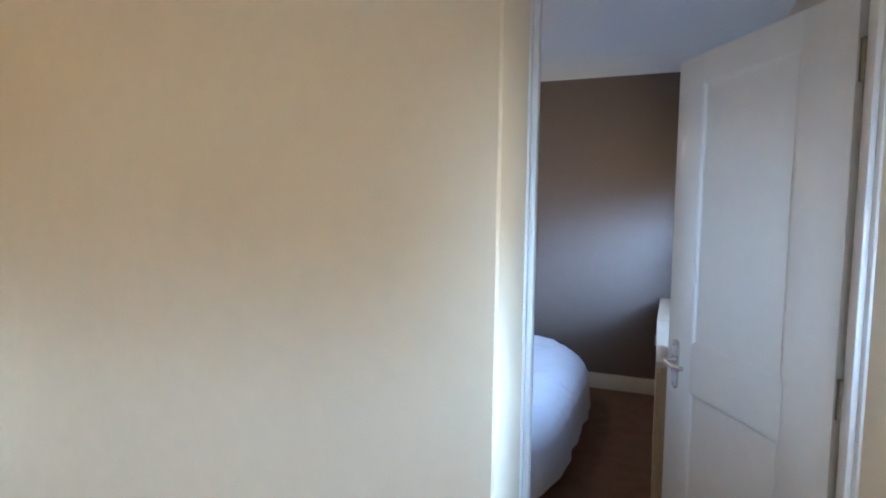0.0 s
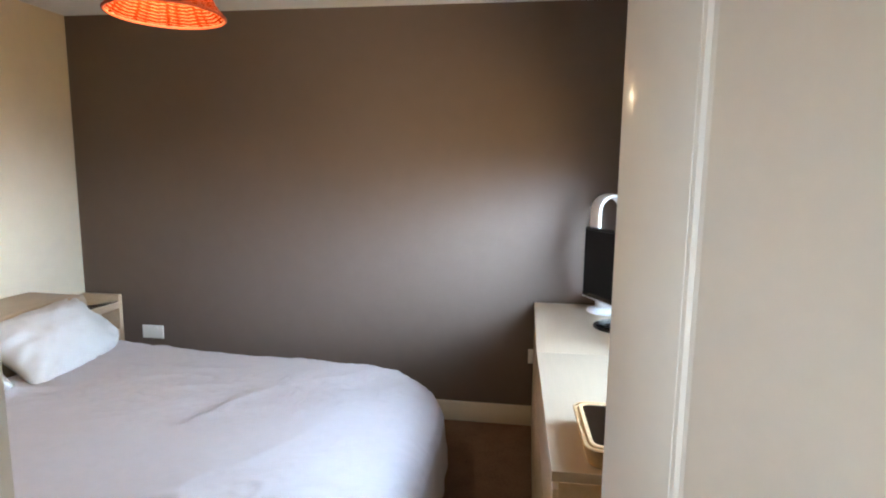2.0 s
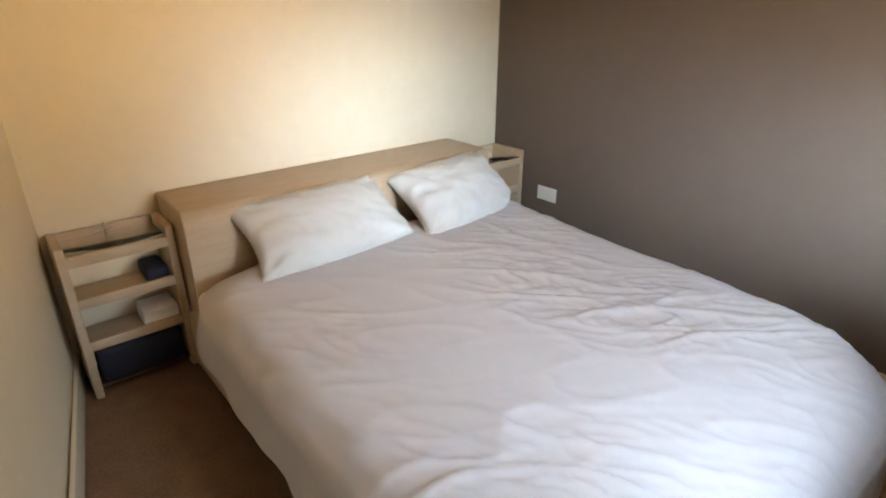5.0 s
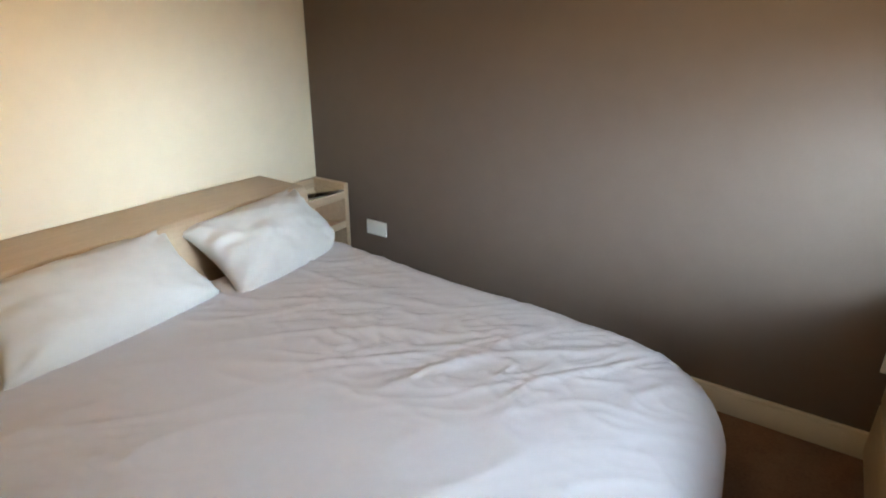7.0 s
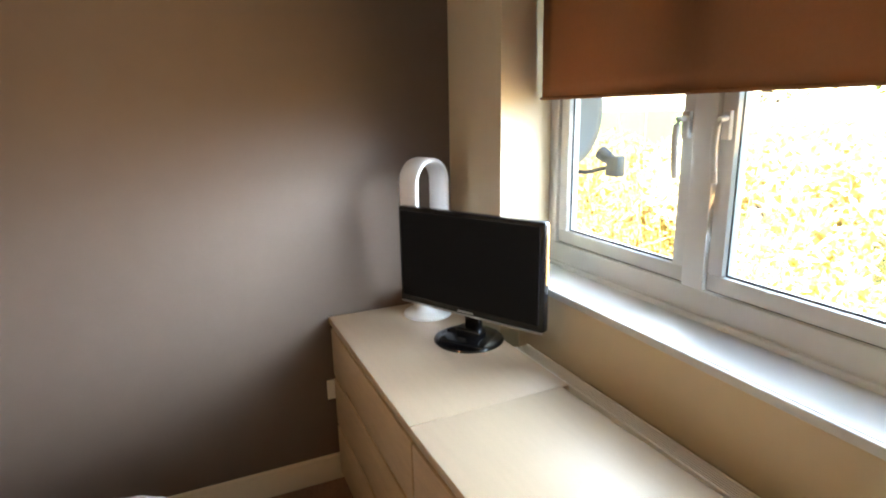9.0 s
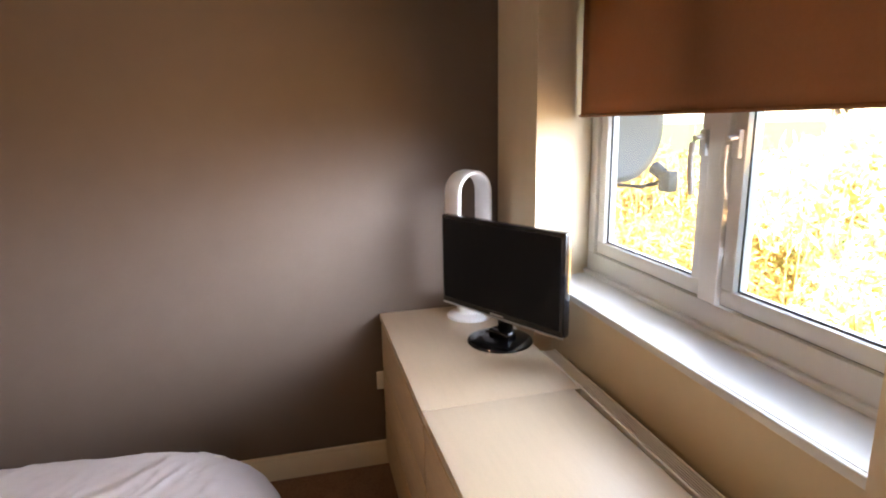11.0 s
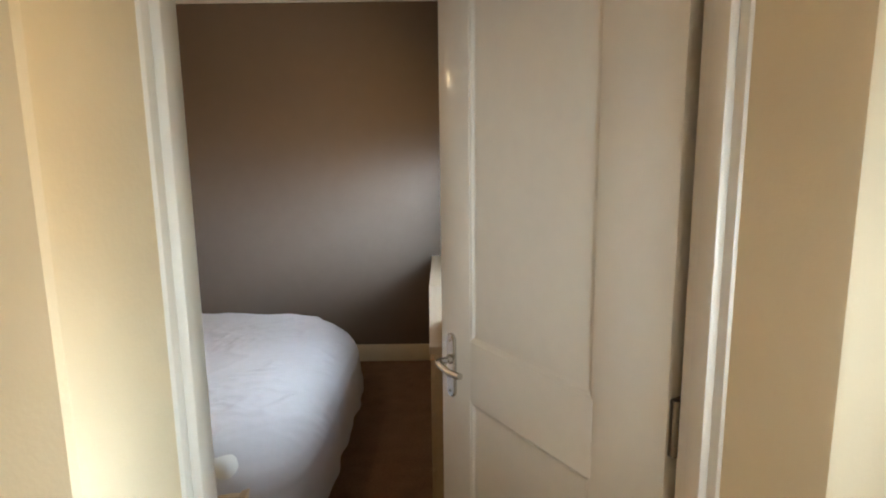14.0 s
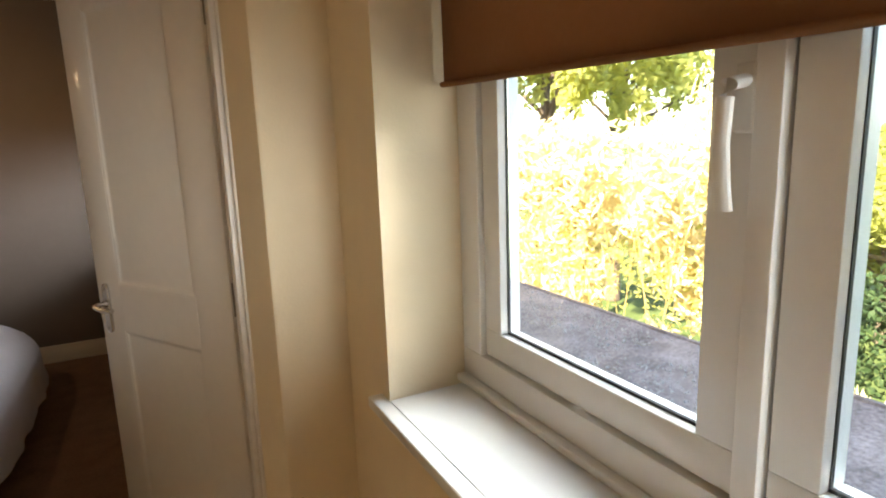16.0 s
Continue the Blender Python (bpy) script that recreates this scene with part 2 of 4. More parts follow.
# ---------------------------------------------------------------- structure
X_W, X_E, X_L, X_OUT = -3.01, 0.585, 0.70, 1.0      # west wall, bedroom east wall, landing east wall, outer face
CEIL = 2.495
SLOPE = 4.3
PART_O = (-0.276, -3.164)
T_P = 0.274

bm = B()
box(bm, X_W - 0.2, X_OUT, -6.4, 0.2, -0.12, 0.0)
solid("floor", bm, M_CARPET, "brown short-pile fitted carpet", "floor", "structure")
bm = B()
box(bm, X_W - 0.2, X_OUT, -6.4, 0.2, CEIL, CEIL + 0.25)
solid("ceiling", bm, M_CEIL, "plain white painted plaster ceiling", "ceiling", "structure")
bm = B()
box(bm, X_W - 0.2, X_OUT, 0.0, 0.2, 0, CEIL)
solid("wall_north", bm, M_BROWN, "dark brown silk painted feature wall", "wall", "structure")
bm = B()
box(bm, X_W - 0.2, X_W, -6.4, 0.0, 0, CEIL)
solid("wall_west", bm, M_CREAM, "cream painted plaster wall", "wall", "structure")
bm = B()
box(bm, X_W, X_OUT, -6.4, -6.2, 0, CEIL)
solid("wall_south", bm, M_CREAM, "cream painted plaster wall of the landing", "wall", "structure")


def wall_with_window(name, xi, ya, yb, w0, w1, f0, f1, z0, z1, material, label, back=0.0):
    """East wall from ya (south) to yb (north) with a splayed opening: w at the inner face, f at the frame; back: how far the wall below the sill is set back."""
    bm = B()
    box(bm, xi, X_OUT, ya, w0, 0, z0)
    box(bm, xi + back, X_OUT, w0, w1, 0, z0)
    box(bm, xi, X_OUT, w1, yb, 0, z0)
    box(bm, xi, X_OUT, ya, yb, z1, CEIL)
    for s0, s1, g in ((ya, w0, f0), (w1, yb, f1)):
        south = s0 == ya
        inner, outer = (s1, g) if south else (s0, g)
        far = s0 if south else s1
        vs = []
        for z in (z0, z1):
            vs.append([bm.verts.new(p) for p in ((xi, far, z), (X_OUT, far, z), (X_OUT, outer, z), (xi, inner, z))])
        a, b = vs
        for i in range(4):
            bm.faces.new((a[i], a[(i + 1) % 4], b[(i + 1) % 4], b[i]))
        bm.faces.new(a)
        bm.faces.new(b)
    return solid(name, bm, material, label, "wall", "structure", smooth=30)


wall_with_window("wall_east_bedroom", X_E, -3.20, 0.0, -1.86, -0.445, -1.93, -0.285, 0.962, 2.2, M_CREAM, "cream painted plaster window wall", 0.087)
wall_with_window("wall_east_landing", X_L, -6.2, -3.20, -5.25, -3.648, -5.25, -3.615, 0.862, 2.12, M_CREAM, "cream painted plaster wall of the landing")

# partition with the doorway: the door's frame has its own line, the wall beside it runs askew
DOOR_W, DOOR_H = 0.738, 2.022
part_m = pose(PART_O[0], PART_O[1], 0, 0, 0, SLOPE)


def along(ob):
    ob.matrix_basis = part_m
    return ob


def prism(bm, corners, z0, z1):
    lo = [bm.verts.new((x, y, z0)) for x, y in corners]
    hi = [bm.verts.new((x, y, z1)) for x, y in corners]
    k = len(corners)
    for i in range(k):
        bm.faces.new((lo[i], lo[(i + 1) % k], hi[(i + 1) % k], hi[i]))
    bm.faces.new(lo)
    bm.faces.new(hi)


def from_frame(u, v):
    p = part_m @ Vector((u, v, 0))
    return (p.x, p.y)


bm = B()
V_F = -0.1105
prism(bm, [(X_W, -2.655), from_frame(-0.03, 0), from_frame(-0.03, V_F), from_frame(-0.006, V_F), from_frame(-0.034, -T_P + 0.012), from_frame(-0.037, -T_P + 0.004), from_frame(-0.044, -T_P), (X_W, -3.09)], 0, CEIL)
prism(bm, [from_frame(DOOR_W + 0.03, 0), (X_L + 0.05, from_frame(0.98, 0)[1]), (X_L + 0.05, from_frame(0.98, -T_P)[1]), from_frame(DOOR_W + 0.040, -T_P), from_frame(DOOR_W + 0.033, -T_P + 0.004), from_frame(DOOR_W + 0.030, -T_P + 0.012), from_frame(DOOR_W + 0.006, V_F), from_frame(DOOR_W + 0.03, V_F)], 0, CEIL)
prism(bm, [from_frame(-0.006, V_F), from_frame(DOOR_W + 0.006, V_F), from_frame(DOOR_W + 0.031, -T_P + 0.001), from_frame(-0.035, -T_P + 0.001)], DOOR_H + 0.005, CEIL)
prism(bm, [from_frame(-0.03, 0), from_frame(DOOR_W + 0.03, 0), from_frame(DOOR_W + 0.03, V_F + 0.0005), from_frame(-0.03, V_F + 0.0005)], DOOR_H + 0.03, CEIL)
solid("wall_partition", bm, M_CREAM, "cream painted partition wall with a doorway", "wall", "structure", smooth=30)

frame_1 = along(thing("door_frame", (0, 0, 0), "white gloss painted door lining with moulded architraves", "door frame", kind="structure"))
block("lining", frame_1, M_GLOSSW, -0.03, 0.0, -0.110, 0.004, 0, DOOR_H, 0.002)
block("lining", frame_1, M_GLOSSW, DOOR_W, DOOR_W + 0.03, -0.110, 0.004, 0, DOOR_H, 0.002)
block("lining", frame_1, M_GLOSSW, -0.03, DOOR_W + 0.03, -0.110, 0.004, DOOR_H, DOOR_H + 0.03, 0.002)
block("door_stop", frame_1, M_GLOSSW, 0.0, 0.014, -0.09, -0.045, 0, DOOR_H, 0.003)
block("door_stop", frame_1, M_GLOSSW, DOOR_W - 0.014, DOOR_W, -0.09, -0.045, 0, DOOR_H, 0.003)
block("door_stop", frame_1, M_GLOSSW, 0.014, DOOR_W - 0.014, -0.09, -0.045, DOOR_H - 0.014, DOOR_H, 0.003)


def architrave(side, x0, x1, zt, vertical=True):
    """A moulded board: a thick outer band, a hollow and a thin inner bead."""
    bm = B()
    y = -T_P - 0.004 if side < 0 else 0.004
    for a, b, t in ((0.0, 0.30, 0.020), (0.30, 0.42, 0.015), (0.42, 0.80, 0.012), (0.80, 1.0, 0.016)):
        if vertical:
            box(bm, x0 + (x1 - x0) * a, x0 + (x1 - x0) * b, y, y + side * t, 0, zt, 0.0025, 2)
        else:
            box(bm, x0, x1, y, y + side * t, zt + 0.068 * (1 - a), zt + 0.068 * (1 - b), 0.0025, 2)
    return bm


for side in (1,):
    part("architrave", architrave(side, -0.066, -0.010, DOOR_H + 0.012), M_GLOSSW, frame_1)
    part("architrave", architrave(side, DOOR_W + 0.062, DOOR_W + 0.008, DOOR_H + 0.012), M_GLOSSW, frame_1)
    part("architrave", architrave(side, -0.066, DOOR_W + 0.062, DOOR_H + 0.012, False), M_GLOSSW, frame_1)


def baseboard(name, x0, x1, y0, y1, m=None):
    """A skirting board with a rounded top edge, proud of the wall."""
    bm = B()
    box(bm, x0, x1, y0, y1, 0.0, 0.102, 0.0015)
    if abs(x1 - x0) > abs(y1 - y0):
        box(bm, x0, x1, y0 + 0.004 * (1 if y0 < -0.1 and m else 0), y1, 0.102, 0.124, 0.004)
    else:
        box(bm, x0, x1 - 0.004, y0, y1, 0.102, 0.124, 0.004)
    ob = solid(name, bm, M_SKIRT, "cream gloss painted skirting board", "skirting board", "structure")
    if m:
        ob.matrix_basis = m
    return ob


baseboard("baseboard_north", X_W, X_E, -0.018, 0.0)
baseboard("baseboard_west", X_W, X_W + 0.018, -2.66, -0.018)
a_w = math.degrees(math.atan2(-3.127 + 2.655, -0.317 - X_W))
baseboard("baseboard_partition", 0.0, 2.62, 0.0, 0.018, pose(X_W, -2.655, 0, 0, 0, a_w))
baseboard("baseboard_landing_east", X_L - 0.018, X_L, -6.2, -3.40)

# ---------------------------------------------------------------- door
door = thing("door_1", (0.464, -3.077, 0.008), "white gloss two-panel wooden door standing open", "door", kind="structure", rz=math.degrees(math.atan2(-2.460 + 3.077, 0.090 - 0.464)))
LEAF_W, LEAF_T, LEAF_H = 0.7215, 0.040, 1.985
# local x runs from the hinge to the free edge; +y faces the landing side
st, lock, rails = 0.165, 0.583, ((0.0, 0.20), (0.845, 1.006), (1.892, LEAF_H))
bm = B()
box(bm, 0, st, 0 - LEAF_T / 2, LEAF_T / 2, 0, LEAF_H, 0.0012)
part("hinge_stile", bm, M_GLOSSW, door)
bm = B()
box(bm, lock, LEAF_W, -LEAF_T / 2, LEAF_T / 2, 0, LEAF_H, 0.0012)
part("lock_stile", bm, M_GLOSSW, door)
for z0, z1 in rails:
    bm = B()
    box(bm, st, lock, -LEAF_T / 2, LEAF_T / 2, z0, z1)
    part("rail", bm, M_GLOSSW, door)
for z0, z1 in ((0.20, 0.845), (1.006, 1.892)):
    bm = B()
    box(bm, st, lock, -0.012, 0.012, z0, z1)
    p = part("panel", bm, M_GLOSSW, door)
    for sgn in (-1, 1):
        bm = B()
        x0, x1 = st, lock
        o = [(x0, z0), (x1, z0), (x1, z1), (x0, z1)]
        levels = ((0.0, LEAF_T / 2 - 0.001), (0.006, LEAF_T / 2 - 0.002), (0.012, LEAF_T / 2 - 0.006), (0.019, 0.0125))
        rings = []
        for inset, d in levels:
            rings.append([bm.verts.new((x + (inset if x == x0 else -inset), sgn * d, z + (inset if z == z0 else -inset))) for x, z in o])
        for a, b in zip(rings, rings[1:]):
            for i in range(4):
                bm.faces.new((a[i], a[(i + 1) % 4], b[(i + 1) % 4], b[i]))
        part("moulding", bm, M_GLOSSW, p, smooth=5)


def lever(sgn):
    """A lever on an oblong plate with rounded ends."""
    bm = B()
    zc, hh, w = 0.917, 0.089, 0.019
    prof = []
    for i in range(13):
        a = math.pi * i / 12
        prof.append((w * math.cos(a), hh - w + w * math.sin(a)))
    prof += [(-x, -z) for x, z in prof]
    y0, y1, y2 = sgn * LEAF_T / 2, sgn * (LEAF_T / 2 + 0.006), sgn * (LEAF_T / 2 + 0.009)
    xc = LEAF_W - 0.055
    loops = [[bm.verts.new((xc + x * k, y, zc + z * k2)) for x, z in prof] for y, k, k2 in ((y0, 1, 1), (y1, 1, 1), (y2, 0.84, 0.965))]
    n = len(prof)
    for a, b in zip(loops, loops[1:]):
        for i in range(n):
            bm.faces.new((a[i], a[(i + 1) % n], b[(i + 1) % n], b[i]))
    bm.faces.new(loops[-1])
    plate = part("handle_plate", bm, M_CHROME, door, "brushed nickel lever plate")
    bm = B()
    zl = zc + 0.018
    cyl(bm, (xc, sgn * (LEAF_T / 2 + 0.006), zl), (xc, sgn * (LEAF_T / 2 + 0.018), zl), 0.014, 0.011)
    tube(bm, [(xc, sgn * (LEAF_T / 2 + 0.012), zl), (xc, sgn * (LEAF_T / 2 + 0.040), zl), (xc - 0.006, sgn * (LEAF_T / 2 + 0.050), zl),
              (xc - 0.02, sgn * (LEAF_T / 2 + 0.053), zl - 0.002), (xc - 0.06, sgn * (LEAF_T / 2 + 0.052), zl - 0.008), (xc - 0.10, sgn * (LEAF_T / 2 + 0.048), zl - 0.006), (xc - 0.108, sgn * (LEAF_T / 2 + 0.047), zl - 0.004)], 0.0085, 12)
    part("lever", bm, M_CHROME, plate)
    for dz in (-0.07, 0.07):
        bm = B()
        cyl(bm, (xc, y2 - sgn * 0.002, zc + dz), (xc, y2 + sgn * 0.0015, zc + dz), 0.004, seg=12)
        part("screw", bm, M_BRASSDARK, plate)


lever(1)
lever(-1)
for zc in (0.22, 1.02, 1.820):
    bm = B()
    cyl(bm, (-0.008, LEAF_T / 2 - 0.012, zc - 0.05), (-0.008, LEAF_T / 2 - 0.012, zc + 0.05), 0.0065, seg=14)
    box(bm, -0.002, 0.0, -LEAF_T / 2 + 0.004, LEAF_T / 2 - 0.006, zc - 0.05, zc + 0.05)
    part("hinge", bm, M_BRASSDARK, door, "dull steel butt hinge")


# ---------------------------------------------------------------- windows
def window(name, y_n, y_s, z0, z1, mull, xi, label, sill, zc, x0, f, fb, s, handled=(True, False), hl=1.0):
    """A white two-light casement window: y_n north end, y_s south end, mull the mullion's span."""
    w = thing(name, (0, 0, 0), label, "window", kind="structure")
    x1 = x0 + 0.07
    bm = B()
    box(bm, x0, x1, y_s, y_n, z0, z0 + fb, 0.003)
    box(bm, x0, x1, y_s, y_n, z1 - f, z1, 0.003)
    box(bm, x0, x1, y_s, y_s + f, z0 + fb, z1 - f, 0.003)
    box(bm, x0, x1, y_n - f, y_n, z0 + fb, z1 - f, 0.003)
    part("window_frame", bm, M_PVC, w)
    bm = B()
    box(bm, x0 - 0.002, x1, mull[0], mull[1], z0 + fb, z1 - f, 0.003)
    part("mullion", bm, M_PVC, w)
    for a, b, hinge_n in ((mull[1], y_n - f, True), (y_s + f, mull[0], False)):
        zb, zt = z0 + fb, z1 - f
        bm = B()
        g = 0.004
        box(bm, x0 + 0.012, x1 - 0.004, a + g, b - g, zb + g, zb + s, 0.003)
        box(bm, x0 + 0.012, x1 - 0.004, a + g, b - g, zt - s, zt - g, 0.003)
        box(bm, x0 + 0.012, x1 - 0.004, a + g, a + s, zb + s, zt - s, 0.003)
        box(bm, x0 + 0.012, x1 - 0.004, b - s, b - g, zb + s, zt - s, 0.003)
        sash = part("sash", bm, M_PVC, w)
        bm = B()
        box(bm, x0 + 0.02, x1 - 0.02, a, b, zb, zb + g - 0.001)
        box(bm, x0 + 0.02, x1 - 0.02, b - g + 0.001, b, zb, zt)
        box(bm, x0 + 0.02, x1 - 0.02, a, a + g - 0.001, zb, zt)
        part("seal", bm, M_GASKET, sash)
        bm = B()
        gs = s - 0.001
        for q in ((a + gs, b - gs, zb + gs, zb + gs + 0.006), (a + gs, b - gs, zt - gs - 0.006, zt - gs), (a + gs, a + gs + 0.0025, zb + gs, zt - gs), (b - gs - 0.0025, b - gs, zb + gs, zt - gs)):
            box(bm, x0 + 0.030, x0 + 0.0365, *q)
        part("gasket", bm, M_GASKET, sash)
        bm = B()
        box(bm, x0 + 0.037, x0 + 0.041, a + s, b - s, zb + s, zt - s)
        pane = part("pane", bm, M_GLASS, sash)
        pane.visible_shadow = False
        if hinge_n not in handled:
            continue
        # espagnolette handle on the side next to the mullion
        yc = a + 0.030 * hl ** 5 if hinge_n else b - 0.030
        bm = B()
        box(bm, x0 - 0.004, x0 + 0.013, yc - 0.014, yc + 0.014, zc - 0.03, zc + 0.05, 0.005, 3)
        hd = part("window_handle", bm, M_PVC, sash)
        bm = B()
        tube(bm, [(x0 - 0.002, yc, zc + 0.03), (x0 - 0.030, yc, zc + 0.025), (x0 - 0.036, yc, zc + 0.01), (x0 - 0.040, yc, zc - 0.05 * hl), (x0 - 0.034, yc, zc - 0.11 * hl), (x0 - 0.028, yc, zc - 0.145 * hl)], 0.009, 12, flat=(0.011, 0.008))
        part("grip", bm, M_PVC, hd)
    bm = B()
    sx, sy0, sy1, st_ = sill
    box(bm, xi + 0.0005, x0 - 0.001, sy0 + st_, sy1 - st_, z0 - 0.027, z0 - 0.002, 0.0)
    box(bm, sx, xi, sy0, sy1, z0 - 0.028, z0 - 0.002, 0.004, 3)
    box(bm, x0 - 0.023, x0 + 0.001, y_s + 0.004, y_n - 0.004, z0 - 0.002, z0 + 0.016, 0.005, 3)
    part("window_sill", bm, M_PVC, w, "white glossy window board")
    return w


window("window_1", -0.300, -1.925, 0.990, 2.19, (-1.122, -1.044), X_E + 0.087, "white plastic two-light casement window above the chests", (X_E + 0.070, -1.84, -0.452, -0.10), 1.55, 0.882, 0.082, 0.088, 0.053)
window("window_2", -3.622, -5.245, 0.890, 2.11, (-4.365, -4.330), X_L, "white plastic two-light casement window on the landing", (X_L - 0.035, -5.30, -3.600, 0.05), 1.475, 0.905, 0.082, 0.078, 0.066, (True,), 0.82)


def roller_blind(x, y0, y1, zb, zt, label, sag=0.0):
    b = thing("roller_blind", (x, (y0 + y1) / 2, zt), label, "blind", "roller blinds")
    hy = (y1 - y0) / 2
    bm = B()
    n = 24
    rows = [0.0, 0.3, 0.6, 0.9, 1.0]
    grid = []
    for k in rows:
        z = (zb - zt) * k
        dz = sag * k
        grid.append([bm.verts.new((0.003 * math.sin(3.1 * i / n * 4 + k) * k, -hy + 2 * hy * i / n, z - dz * (1 - i / n))) for i in range(n + 1)])
    for a, c in zip(grid, grid[1:]):
        for i in range(n):
            bm.faces.new((a[i], a[i + 1], c[i + 1], c[i]))
    cloth = part("cloth", bm, M_BLIND, b, "brown woven blind fabric")
    sol = cloth.modifiers.new("thickness", 'SOLIDIFY')
    sol.thickness = 0.001
    bm = B()
    cyl(bm, (0.012, -hy, -0.02), (0.012, hy, -0.02), 0.02, seg=24)
    part("roller", bm, M_PVC, b)
    bm = B()
    tube(bm, [(0.0, -hy - 0.002, zb - zt - 0.004 - sag), (0, 0, zb - zt - 0.004 - sag / 2), (0.0, hy + 0.002, zb - zt - 0.004)], 0.008, 12, flat=(0.009, 0.006))
    part("bottom_bar", bm, M_BLIND, b)
    for s in (-1, 1):
        bm = B()
        box(bm, -0.012, 0.036, s * hy, s * (hy + 0.006), -0.045, 0.01, 0.003)
        part("bracket", bm, M_PVC, b)
    return b


roller_blind(0.80, -1.905, -0.385, 1.655, 2.165, "brown fabric roller blind half lowered in the window")
roller_blind(0.855, -5.20, -3.660, 1.574, 2.085, "brown fabric roller blind half lowered in the landing window", 0.062)

# ---------------------------------------------------------------- bed
bed = thing("bed", (0, 0, 0), "oak veneer double bed with a deep boxed headboard", "bed")
HB0, HB1 = -2.182, -0.440
bm = B()
box(bm, -3.0, -2.645, HB0, HB1, 0.767, 0.799, 0.003)
part("headboard_top", bm, M_OAKY, bed)
bm = B()
vs = []
for y in (HB0, HB1):
    vs.append([bm.verts.new((x, y, z)) for x, z in ((-2.655, 0.02), (-2.617, 0.02), (-2.617, 0.747), (-2.620, 0.767), (-2.629, 0.784), (-2.645, 0.7985), (-2.655, 0.7985))])
a, c = vs
for i in range(7):
    bm.faces.new((a[i], a[(i + 1) % 7], c[(i + 1) % 7], c[i]))
bm.faces.new(a)
bm.faces.new(c)
part("headboard", bm, M_OAKY, bed, smooth=50).modifiers.new("normals", 'WEIGHTED_NORMAL')
for y in (HB0, HB1 - 0.022):
    bm = B()
    box(bm, -2.998, -2.657, y + 0.001, y + 0.021, 0.02, 0.766, 0.002)
    part("headboard_side", bm, M_OAKY, bed)
for y0, y1 in ((-2.235, -2.207), (-0.445, -0.417)):
    bm = B()
    box(bm, -2.616, -0.62, y0, y1, 0.10, 0.36, 0.003)
    part("side_rail", bm, M_OAKY, bed)
bm = B()
box(bm, -0.62, -0.595, -2.235, -0.417, 0.10, 0.36, 0.003)
part("foot_rail", bm, M_OAKY, bed)
for x, y in ((-0.66, -2.20), (-0.66, -0.48)):
    bm = B()
    box(bm, x - 0.03, x + 0.03, y - 0.03, y + 0.03, 0.0, 0.115, 0.003)
    part("leg", bm, M_OAKDARK, bed)
bm = B()
box(bm, -2.612, -0.64, -2.20, -0.45, 0.20, 0.455, 0.05, 4)
part("mattress", bm, M_MATTRESS, bed)


